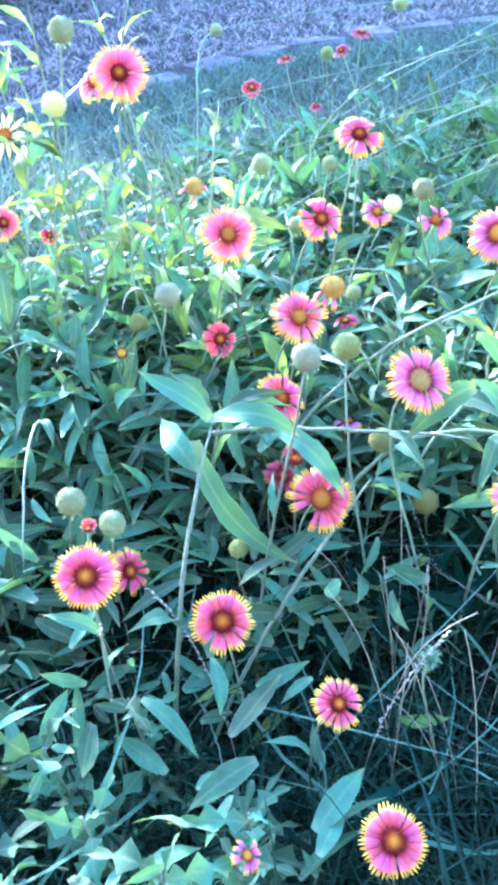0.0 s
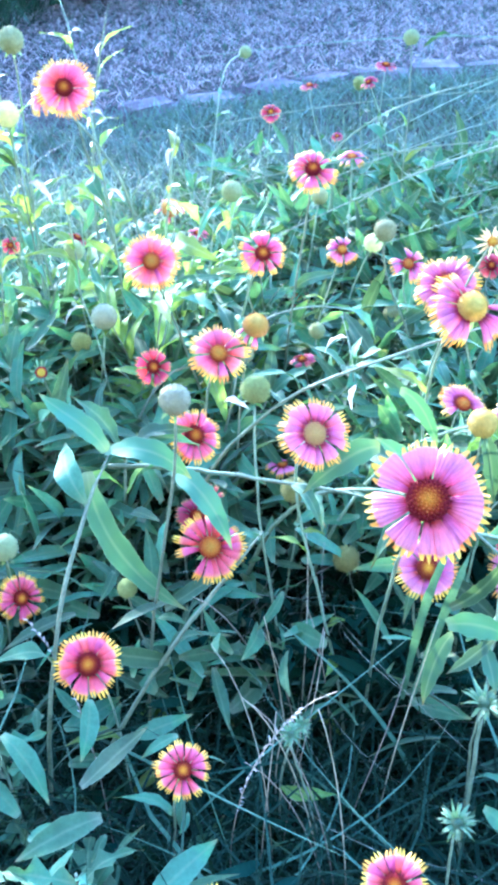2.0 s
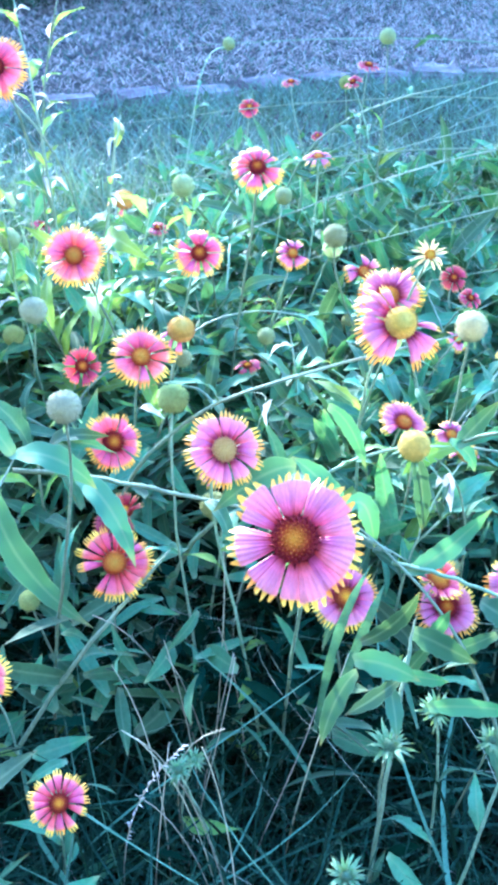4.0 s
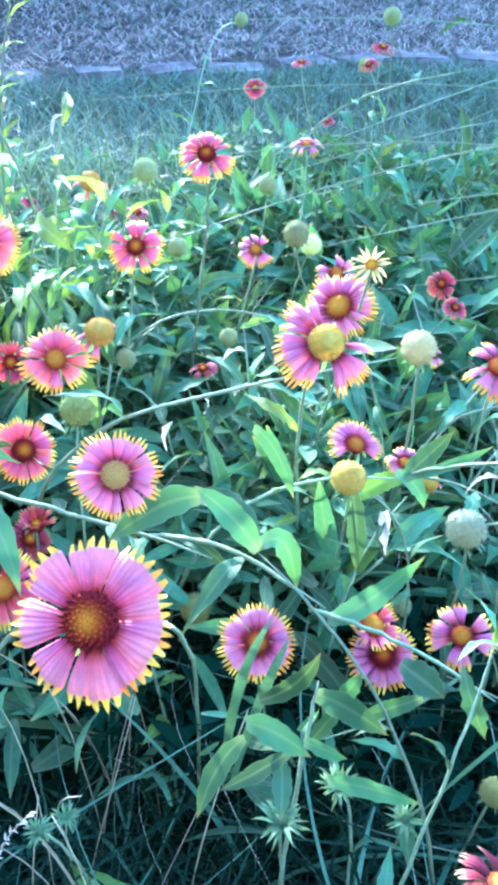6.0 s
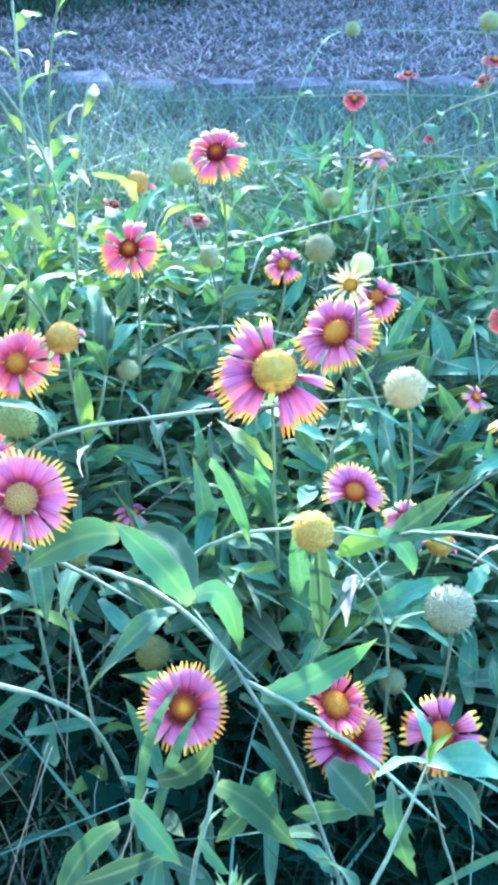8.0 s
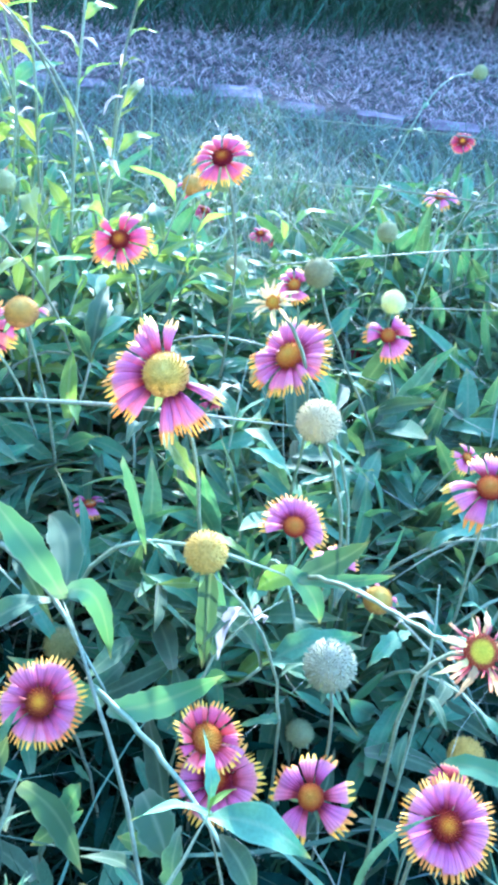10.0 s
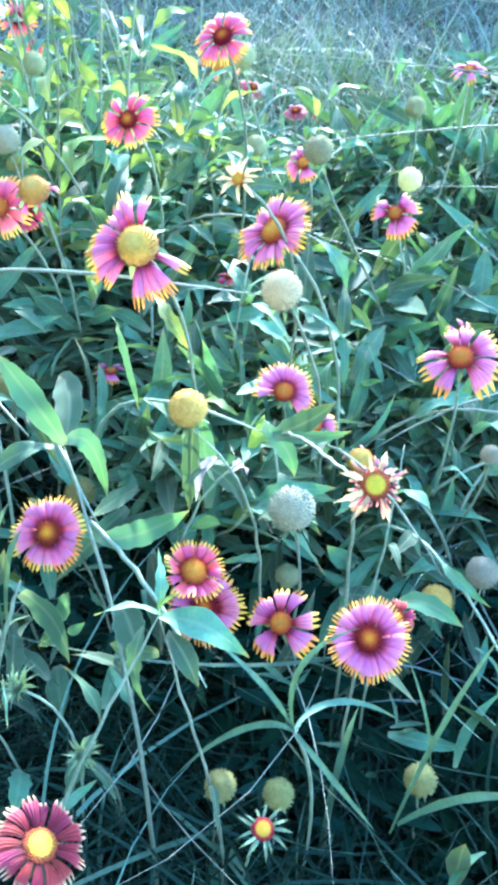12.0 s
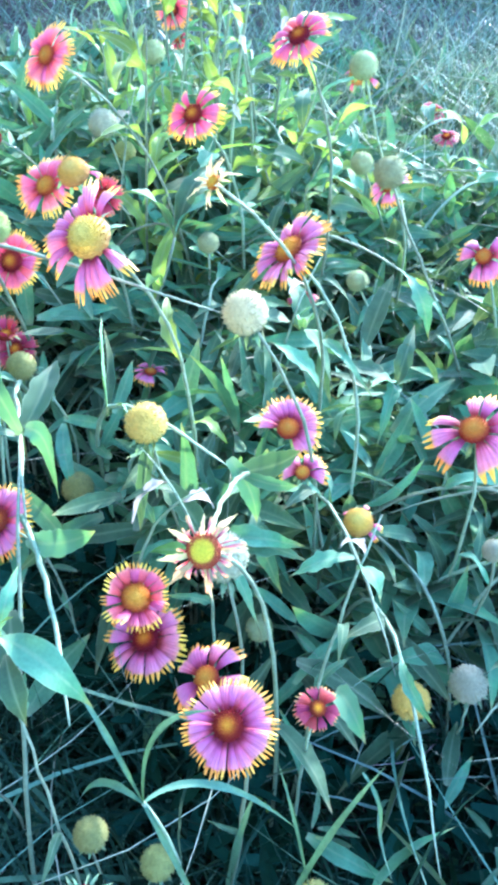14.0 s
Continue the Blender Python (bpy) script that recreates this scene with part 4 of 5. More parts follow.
seed_stalk((-0.234, 0.762, 0.360), 0.0261, -61, 33, "calyx")
seed_stalk((0.059, 0.431, 0.311), 0.0187, -65, 71, "grey")
seed_stalk((-0.075, 0.651, 0.248), 0.0231, -56, 64, "grey")
seed_stalk((-0.005, 0.833, 0.300), 0.0211, -61, 58, "green")
seed_stalk((0.107, 0.537, 0.174), 0.0195, -92, 56, "tan")
seed_stalk((0.146, 0.557, 0.094), 0.0222, -98, 60, "tan")
seed_stalk((-0.001, 0.458, 0.130), 0.0148, -62, 63, "tan")
seed_stalk((-0.101, 0.575, 0.234), 0.0117, -62, 33, "eye")
seed_stalk((0.152, 0.915, 0.141), 0.0218, -91, 45, "green")
seed_stalk((0.149, 0.762, 0.293), 0.0201, -80, 62, "green")
seed_stalk((0.238, 0.575, 0.222), 0.0227, -101, 78, "yellow")
seed_stalk((0.312, 0.587, 0.194), 0.0264, -131, 77, "grey")
seed_stalk((0.263, 0.614, 0.296), 0.0218, -93, 58, "white")
seed_stalk((0.363, 0.690, 0.077), 0.0232, -106, 78, "yellow")
seed_stalk((0.377, 0.713, 0.102), 0.0225, -104, 75, "grey")
seed_stalk((0.281, 0.632, 0.071), 0.0176, -66, 82, "green")
seed_stalk((0.350, 0.725, 0.181), 0.0129, -86, 71, "grey")
seed_stalk((0.361, 0.500, 0.070), 0.0181, -15, 85, "tan")
seed_stalk((0.380, 0.529, 0.050), 0.0186, -58, 86, "tan")
seed_stalk((0.431, 0.593, 0.060), 0.0194, -105, 81, "tan")
seed_stalk((0.404, 0.487, 0.111), 0.0138, -25, 78, "eye")
seed_stalk((0.035, 0.695, 0.197), 0.0161, -30, 59, "green")
seed_stalk((-0.121, 0.709, 0.282), 0.0192, -22, 49, "green")
seed_stalk((-0.114, 0.680, 0.206), 0.0191, -19, 54, "tan")
seed_stalk((0.128, 0.907, 0.226), 0.0210, -62, 53, "white")
seed_stalk((0.057, 0.997, 0.245), 0.0196, -75, 49, "green")
seed_stalk((0.027, 0.824, 0.239), 0.0177, -65, 53, "green")
seed_stalk((0.085, 0.798, 0.174), 0.0168, -71, 59, "green")
seed_stalk((0.153, 0.907, 0.146), 0.0187, -74, 57, "green")
seed_stalk((-0.126, 0.465, 0.170), 0.0221, -47, 66, "green")
seed_stalk((-0.098, 0.466, 0.147), 0.0208, -51, 68, "green")
seed_stalk((0.070, 0.590, 0.279), 0.0201, -54, 59, "cone")
seed_stalk((0.081, 0.536, 0.258), 0.0214, 64, 83, "tan")
seed_stalk((-0.087, 0.886, 0.262), 0.0214, -57, 49, "cone")
seed_stalk((0.281, 0.690, 0.145), 0.0184, -55, 64, "cone")
seed_stalk((0.385, 0.544, 0.297), 0.0129, -46, 47, "wither")
seed_stalk((0.230, 0.611, 0.343), 0.0129, -82, 39, "calyx", (0.174, 0.723))
seed_stalk((-0.142, 1.502, 0.315), 0.0205, -40, 50, "green", (-0.18, 1.2), ((-0.14, 1.36, 0.2), (-0.185, 1.4, 0.33)))
seed_stalk((0.142, 1.138, 0.390), 0.0186, -97, 67, "green")
seed_stalk((0.037, 1.597, 0.250), 0.0233, -84, 41, "tan")
seed_stalk((0.249, 0.411, 0.120), 0.0171, -79, 71, "bud")
seed_stalk((0.236, 0.340, 0.100), 0.0138, -95, 69, "bud")
seed_stalk((0.135, 0.366, 0.120), 0.0100, -71, 64, "bud")
seed_stalk((0.137, 0.387, 0.100), 0.0102, -44, 69, "bud")
seed_stalk((0.274, 0.435, 0.130), 0.0140, -101, 58, "bud")
seed_stalk((0.311, 0.446, 0.100), 0.0133, -99, 69, "bud")
seed_stalk((-0.099, 0.423, 0.180), 0.0143, -27, 75, "redbud")
seed_stalk((0.038, 0.540, 0.151), 0.0267, -20, 86, "redbud")


# ---- foliage between the flowers ----
HX = np.array([tuple(h) for h in HEADS])


def canopy(x, y):
    """How high the leaves stand: a little under the flowers around."""
    w = np.exp(-((HX[:, 0] - x) ** 2 + (HX[:, 1] - y) ** 2) / (2 * 0.06 ** 2))
    rest = float(np.interp(y, [0.1, 0.35, 0.55, 0.75, 1.0, 1.3, 1.6], [0.04, 0.07, 0.16, 0.2, 0.17, 0.13, 0.07]))
    low = float((w * np.minimum(HX[:, 2], 0.36)).sum() + 0.35 * rest) / float(w.sum() + 0.35)
    return max(0.03, low * 0.76 - 0.015)


def thin_low(x):
    """The leaves stand lower towards the far end of the bed."""
    return float(np.interp(x, [0.3, 0.42], [1.0, 0.7]))


def inside(x, y):
    """The uneven outline of the flower bed."""
    return math.hypot((x - 0.12) / 0.86, (y - 0.82) / 0.86) < 0.88 + 0.28 * clump(x, y, 5.0)


def leafy_shoot(seed):
    """A leafy shoot without a flower, 0.2 m high."""
    g = random.Random(seed)
    ob = thing("leafy_shoot", (0, 0, -5), "leafy green shoot with lance-shaped leaves", "plant", "leafy shoots")
    tip = Vector((g.uniform(-0.07, 0.07), g.uniform(-0.07, 0.07), 0.17))
    kinds = LEAVES + LIME[:1]
    base = Vector((0, 0, 0))
    stem_and_leaves(ob, base, tip, Vector((tip.x * 4, tip.y * 4, 1)).normalized(), g, 0.001, 11, 0.066, kinds, low=0.1, high=0.9)
    for i in range(4):
        a = g.uniform(0, 6.28)
        leaf_on(ob, tip, Vector((math.cos(a), math.sin(a), g.uniform(0.3, 1.2))), 0.045, kinds, g)
    return ob


for i, (x, y, s) in enumerate(((-0.075, 0.29, 0.75), (-0.03, 0.25, 0.7), (0.0, 0.31, 0.72), (-0.11, 0.33, 0.8), (0.035, 0.27, 0.6), (-0.05, 0.34, 0.72), (-0.14, 0.25, 0.7), (0.015, 0.215, 0.55))):
    g = random.Random(400 + i)
    ob = thing("leafy_shoot", (x, y, float(low(y))), "pale green shoot with notched, lobed leaves", "plant", "lobed leafy shoots")
    tip = Vector((g.uniform(-0.03, 0.03), g.uniform(-0.03, 0.03), 0.09 * s - float(low(y))))
    stem_and_leaves(ob, Vector((0, 0, 0)), tip, Vector((0, 0, 1)), g, 0.0013, 17, 0.068, LOBED, low=0.25, high=1.0)
SHOOTS = [leafy_shoot(100 + s) for s in range(9)]
g_sh = random.Random(77)
spots = []
tries = 0
while len(spots) < 280 and tries < 9000:
    tries += 1
    x, y = g_sh.uniform(-0.65, 0.85), g_sh.uniform(0.14, 1.5)
    if not inside(x, y) or clump(x, y, 6.0) + 0.25 < g_sh.random() or (y > 1.0 and g_sh.random() < 0.6) or (x > 0.27 and y < 0.76 and g_sh.random() < 0.93) or (0.3 < y < 0.95 and g_sh.random() > float(np.interp(x, [0.36, 0.52], [1.0, 0.3]))) or (x > 0.03 and y < 0.51 + 0.25 * max(0.0, x - 0.1) and g_sh.random() < 0.9) or (y < 0.44 and g_sh.random() < 0.85) or (x > 0.12 and y < 0.52 and g_sh.random() < 0.5) or (-0.12 < x < 0.3 and y < 0.5 and g_sh.random() < 0.8) or any((x - a) ** 2 + (y - b) ** 2 < 0.045 ** 2 for a, b in spots):
        continue
    spots.append((x, y))
for i, (x, y) in enumerate(spots):
    s = max(0.35, min(1.6, (canopy(x, y) * thin_low(x) * g_sh.uniform(0.8, 1.1) - float(low(y))) / 0.2))
    m = pose(x, y, float(low(y)), g_sh.uniform(-14, 14), g_sh.uniform(-14, 14), g_sh.uniform(0, 360)) @ Matrix.Diagonal((max(0.75, min(s, 1.1)),) * 2 + (s, 1))
    if i < len(SHOOTS):
        SHOOTS[i].matrix_basis = m
    elif not (0.07 < x < 0.34 and y < 0.46) and not any(math.hypot(h.x - x, h.y - y) < 0.09 and h.z < 0.19 and h.y < 0.5 for h in HEADS):
        copy_thing(SHOOTS[i % len(SHOOTS)], m)


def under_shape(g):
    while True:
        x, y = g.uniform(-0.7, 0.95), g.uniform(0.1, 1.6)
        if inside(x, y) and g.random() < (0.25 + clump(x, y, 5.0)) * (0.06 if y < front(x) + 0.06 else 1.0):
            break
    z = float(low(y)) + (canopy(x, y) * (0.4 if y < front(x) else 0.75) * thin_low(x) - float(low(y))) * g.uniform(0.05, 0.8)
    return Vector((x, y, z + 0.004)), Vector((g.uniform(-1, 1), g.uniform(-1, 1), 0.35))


def front(x):
    """The front of the leafy bed; nearer the walk there is grass."""
    return 0.41 + 0.32 * max(0.0, x - 0.1)


def clear(x, y, z):
    """Whether a leaf here leaves the flower heads free."""
    return not np.any((np.hypot(HX[:, 0] - x, HX[:, 1] - 0.025 - y) < 0.045) & (HX[:, 2] - z < 0.05))


def thin(x):
    """The bed grows thinner and grassier at its far end."""
    return float(np.interp(x, [0.28, 0.37], [1.0, 0.1]))


def canopy_shape(g):
    while True:
        x, y = g.uniform(-0.65, 0.85), g.uniform(0.12, 1.5)
        z = canopy(x, y) * thin_low(x) * g.uniform(0.4, 0.95)
        if inside(x, y) and g.random() < (0.3 + 0.9 * clump(x, y, 7.0)) * (0.0 if y < front(x) + 0.03 else 0.0 if x > 0.24 and y < 0.57 else (0.4 if x < 0.06 else 0.13) if y < 0.53 else 0.45 if y < 0.6 else 1.0 if y < 0.9 else 0.4) * (thin(x) if y < 0.8 else 1.0) and clear(x, y, z):
            break
    return Vector((x, y, z)), Vector((g.uniform(-1, 1), g.uniform(-1, 1), g.uniform(-0.1, 0.7)))


tagged(new("leaf_mass", leaf_cloud("leaf_mass", M_CANOPY, 14000, 0.4, 0.05, 32, canopy_shape, 0.9)), "dense pale green lance-shaped leaves between the flower stems", "foliage", kind="stuff")


def far_shape(g):
    """Leafy weeds behind and beside the bed, thinning out into the lawn."""
    while True:
        x, y = g.uniform(-0.25, 1.5), g.uniform(0.85, 2.05)
        reach = float(np.interp(x, [-0.25, 0.0, 0.3, 0.8], [1.15, 1.35, 1.75, 2.05]))
        if y < reach and not (-0.02 < x < 0.12 and y < 1.08) and g.random() < (0.1 + 1.1 * clump(x + 9, y, 6.0) ** 1.5) * min(1.0, (reach - y) / 0.35 + 0.15) * min(1.0, (x + 0.25) / 0.15, (1.5 - x) / 0.6, (y - 0.85) / 0.1 if x > 0.5 else 1.0) * (1.0 if x < 0.6 else clump(x, y + 7, 2.5) ** 0.7):
            break
    z = (0.05 + 0.16 * clump(x, y + 4, 5.0)) * float(np.interp(y, [0.9, 2.0], [1.1, 0.75])) * g.uniform(0.25, 1.0)
    return Vector((x, y, z + 0.01)), Vector((g.uniform(-1, 1), g.uniform(-1, 1), g.uniform(-0.1, 0.9)))


tagged(new("far_leaves", leaf_cloud("far_leaves", M_CANOPY, 11000, 0.4, 0.06, 36, far_shape, 0.95)), "leafy blue-green weeds behind the flowers, thinning into the lawn", "foliage", kind="stuff")


def front_shape(g):
    while True:
        x, y = g.uniform(-0.3, 0.75), g.uniform(0.13, 0.58)
        z = g.uniform(0.012, 0.095) * (0.6 + y)
        if y < front(x) + 0.05 and not (0.08 < x < 0.23 and y < 0.45) and g.random() < (0.12 + 1.1 * clump(x + 3, y, 9.0) ** 2) * float(np.interp(x, [0.18, 0.3], [1.0, 0.0])) and clear(x, y, z):
            break
    return Vector((x, y, z)), Vector((g.uniform(-1, 1), g.uniform(-1, 1), g.uniform(-0.2, 0.5)))


tagged(new("low_leaves", leaf_cloud("low_leaves", M_CANOPY, 230, 0.3, 0.044, 39, front_shape, 1.3)), "broad blue-green leaves low among the grass", "foliage", kind="stuff")
tagged(new("undergrowth", leaf_cloud("undergrowth", M_SHADED_UNDER, 34000, 0.5, 0.03, 31, under_shape)), "dense green leaves under the flowers, darkened to stand in for deep shade", "foliage", kind="stuff")
def free(x, y):
    """Whether a grass tuft here leaves the low flowers behind it free."""
    return not np.any((np.abs(HX[:, 0] - x) < 0.035) & (HX[:, 1] - y > -0.02) & (HX[:, 1] - y < 0.15) & (HX[:, 2] < 0.2))


bed = lambda x, y, q: inside(x, y) and q < 0.25 + 1.0 * clump(x, y, 4.0)
tagged(new("long_grass", blades("long_grass", M_SHADED_GRASS, scatter(5200, -0.6, 0.95, 0.05, 0.68, bed, 33), 0.25, 0.0032, 0.5, 12, 34, flop=2.1, turn=1.4)), "long arching dark green grass among the stems, shade put into its colour", "grass", kind="stuff")
tagged(new("mid_grass", blades("mid_grass", M_LAWN, scatter(10000, -0.8, 1.1, 0.68, 1.7, lambda x, y, q: bed(x, y, q) and free(x, y), 35), 0.19, 0.0034, 0.5, 6, 36, flop=0.9, turn=0.9)), "long blue-green grass behind the flowers", "grass", kind="stuff")
tagged(new("fine_straw", blades("fine_straw", M_DRYGRASS, scatter(80, -0.4, 0.5, 0.12, 0.75, bed, 37), 0.15, 0.0017, 0.7, 7, 38, flop=0.9, turn=1.0)), "fine dry straw standing among the green grass", "grass", kind="stuff")


tagged(new("front_grass", blades("front_grass", M_SHADED_GRASS, scatter(7000, -0.45, 0.75, 0.1, 0.62, lambda x, y, q: q < 0.15 + 1.1 * clump(x + 2, y, 8.0), 63), 0.17, 0.0028, 0.6, 8, 64, flop=1.3, turn=1.1)), "fine blue-green grass under the flowers, coloured dark to stand in for shade", "grass", kind="stuff")
tagged(new("pale_grass", blades("pale_grass", M_ARCH, scatter(3600, -0.4, 0.7, 0.15, 0.85, lambda x, y, q: q < (0.06 + 1.0 * clump(x + 6, y, 7.0) ** 1.5) * (1.0 if y < 0.62 else 0.3) * (0.5 if x > 0.3 else 1.0), 65), 0.14, 0.0025, 0.85, 14, 66, flop=2.0, turn=1.5)), "thin pale blue-green grass blades crossing under the flowers", "grass", kind="stuff")
arch = lambda x, y, q: (x > 0.26 and q < 0.55) or (x < 0.05 and y < 0.42) or (q < 0.55 and 0.3 < y < 0.5)
tagged(new("arching_grass", blades("arching_grass", M_ARCH, scatter(380, -0.25, 0.7, 0.2, 0.76, arch, 61), 0.3, 0.0042, 0.45, 16, 62, flop=2.4, turn=1.5)), "broad arching blue-green grass blades under the flowers", "grass", kind="stuff")


# ---- long stems lying through the bed ----
def lying_stem(a, b, c, d, thick, leaves, seed, label, kinds=LEAVES, longest=0.07):
    """A long bent stem from its foot a to its tip d, with leaves along it."""
    g = random.Random(seed)
    a = Vector(a)
    if a.z == 0:
        a.z = float(low(a.y))
    ob = thing("wild_plant", a, label, "plant stem", "long bent stems")
    pts = [p - a for p in bend(a, b, c, d, 18)]
    for p in pts[2:-1]:
        p += Vector((g.uniform(-1, 1), g.uniform(-1, 1), g.uniform(-1, 1))) * 0.0007
    part("stem", tube("stem", pts, [thick * (1.2 - 0.5 * i / 18) * min(1.0, (19.5 - i) / 4) for i in range(19)], M_STEM), None, ob)
    for i in range(leaves):
        j = 3 + int(14 * (i + g.random()) / leaves)
        t = g.uniform(0, 6.28)
        way = (pts[j + 1] - pts[j]).normalized() * 0.8 + Vector((math.cos(t), math.sin(t), 0.3 * math.sin(t * 2))) * 0.9
        leaf_on(ob, pts[j], way, longest * g.uniform(0.6, 1.1), kinds, g, g.uniform(-0.6, 0.6))
    return ob


PALE = "long pale green bent stem with narrow leaves"
TO_PATH = (0.15, -0.75, 0.6)
tall = lying_stem((-0.062, 0.375, 0.0), (-0.05, 0.385, 0.1), (-0.03, 0.43, 0.18), (-0.016, 0.495, 0.222), 0.0018, 2, 1, "tall pale stem with long drooping leaves near a flower")
long_leaf(tall, (-0.028, 0.481, 0.214), (-0.022, 0.462, 0.185), (-0.004, 0.466, 0.132), (0.045, 0.457, 0.116), 0.018, (0.35, -0.5, 0.8), 0.5)
long_leaf(tall, (0.028, 0.495, 0.212), (0.045, 0.486, 0.216), (0.066, 0.472, 0.207), (0.08, 0.456, 0.18), 0.016, (0.1, -0.45, 0.88), 0.3)
long_leaf(tall, (-0.018, 0.496, 0.222), (0.01, 0.482, 0.242), (0.03, 0.482, 0.238), (0.048, 0.48, 0.218), 0.017, (0.1, -0.5, 0.85), 0.5)
long_leaf(tall, (-0.018, 0.496, 0.222), (-0.03, 0.5, 0.242), (-0.052, 0.505, 0.243), (-0.07, 0.51, 0.257), 0.016, (0.1, -0.4, 0.9), 0.3)
lying_stem((-0.016, 0.49, 0.214), (0.03, 0.5, 0.214), (0.09, 0.505, 0.208), (0.175, 0.51, 0.193), 0.0015, 2, 2, "long pale stem lying across the leaves", LEAVES, 0.045)
lying_stem((-0.062, 0.378, 0.0), (-0.01, 0.42, 0.05), (0.05, 0.455, 0.115), (0.098, 0.47, 0.188), 0.0017, 3, 4, "straight leaning pale stem behind a flower", LEAVES, 0.05)
lying_stem((0.06, 0.56, 0.05), (0.1, 0.53, 0.2), (0.16, 0.525, 0.21), (0.244, 0.508, 0.179), 0.0017, 4, 5, PALE)
leafy = lying_stem((0.36, 0.46, 0.0), (0.34, 0.47, 0.08), (0.29, 0.49, 0.16), (0.2, 0.517, 0.2), 0.0013, 2, 16, PALE, LEAVES, 0.034)
long_leaf(leafy, (0.2, 0.518, 0.2), (0.192, 0.512, 0.222), (0.182, 0.504, 0.24), (0.166, 0.503, 0.25), 0.015, (0.2, -0.6, 0.75), 0.4)
long_leaf(leafy, (0.2, 0.52, 0.202), (0.212, 0.53, 0.216), (0.218, 0.53, 0.19), (0.222, 0.53, 0.165), 0.014, TO_PATH, 0.6)
long_leaf(leafy, (0.198, 0.52, 0.202), (0.186, 0.535, 0.21), (0.165, 0.545, 0.215), (0.145, 0.55, 0.2), 0.017, (0.2, -0.4, 0.85), -0.5)
long_leaf(leafy, (0.17, 0.503, 0.243), (0.158, 0.497, 0.246), (0.143, 0.49, 0.236), (0.122, 0.484, 0.212), 0.017, TO_PATH, 0.3)
long_leaf(leafy, (0.246, 0.508, 0.17), (0.258, 0.512, 0.172), (0.275, 0.525, 0.19), (0.292, 0.532, 0.214), 0.014, (0.3, -0.6, 0.7), 0.7)
lying_stem((0.235, 0.507, 0.176), (0.255, 0.51, 0.172), (0.29, 0.51, 0.172), (0.345, 0.5, 0.15), 0.0014, 0, 18, "thin pale stem crossing before a flower")
across_stem = lying_stem((0.09, 0.62, 0.0), (0.12, 0.55, 0.2), (0.2, 0.565, 0.228), (0.268, 0.615, 0.2), 0.0014, 2, 19, PALE, LEAVES, 0.04)
long_leaf(across_stem, (0.24, 0.578, 0.213), (0.246, 0.572, 0.2), (0.25, 0.568, 0.18), (0.252, 0.566, 0.155), 0.012, TO_PATH, 0.3)
long_leaf(across_stem, (0.178, 0.572, 0.246), (0.19, 0.568, 0.245), (0.2, 0.566, 0.23), (0.208, 0.564, 0.205), 0.013, (-0.4, -0.9, 0.2), -0.4)
long_leaf(across_stem, (0.268, 0.615, 0.2), (0.254, 0.622, 0.19), (0.242, 0.63, 0.175), (0.232, 0.632, 0.155), 0.014, (0.3, -0.6, 0.7), 0.3, M_LIME)
long_leaf(across_stem, (0.268, 0.615, 0.2), (0.272, 0.625, 0.203), (0.282, 0.635, 0.211), (0.293, 0.635, 0.232), 0.014, (0.3, -0.6, 0.7), -0.4)
long_leaf(across_stem, (0.268, 0.615, 0.2), (0.287, 0.62, 0.208), (0.302, 0.62, 0.22), (0.318, 0.62, 0.236), 0.007, (0.2, -0.7, 0.6), 0.4)
long_leaf(across_stem, (0.262, 0.612, 0.206), (0.272, 0.618, 0.198), (0.28, 0.62, 0.193), (0.284, 0.62, 0.176), 0.011, (0.3, -0.6, 0.7), 0.3)
lying_stem((0.27, 0.62, 0.2), (0.3, 0.6, 0.235), (0.335, 0.57, 0.262), (0.38, 0.548, 0.29), 0.0011, 0, 23, "bent pale stalk under a withered flower")
node = lying_stem((0.295, 0.381, 0.0), (0.316, 0.423, 0.090), (0.329, 0.449, 0.155), (0.333, 0.48, 0.216), 0.0011, 3, 7, "pale branching stem with broad glossy leaves", LEAVES, 0.035)
knot = Vector((0.333, 0.48, 0.214)) - node.location
lying_stem((0.380, 0.495, 0.0), (0.380, 0.495, 0.080), (0.368, 0.478, 0.120), (0.331, 0.481, 0.212), 0.0009, 1, 17, "pale bent stem leaning on a leafy stem", LEAVES, 0.03)
for at, way, size, kind, wide in (((0, 0, 0), (0.76, 0.64, 0.01), 0.044, 3, 1.1), ((0, 0, 0.004), (-0.5, 0.3, 0.6), 0.028, 1, 1.0), ((-0.012, 0, -0.02), (0.36, -0.58, -0.73), 0.045, 2, 0.9),
                                  ((0.006, 0, -0.004), (0.86, 0.03, -0.43), 0.03, 7, 1.2), ((0, 0.002, 0), (-0.64, -0.66, 0.09), 0.03, 0, 1.0)):
    leaf_on(node, knot + Vector(at), Vector(way), size, LEAVES[kind:kind + 1], random.Random(8), 0.3, wide)
leaf_on(node, knot, Vector((0.2, 0.2, 0.8)), 0.02, LIME[:1], random.Random(9))
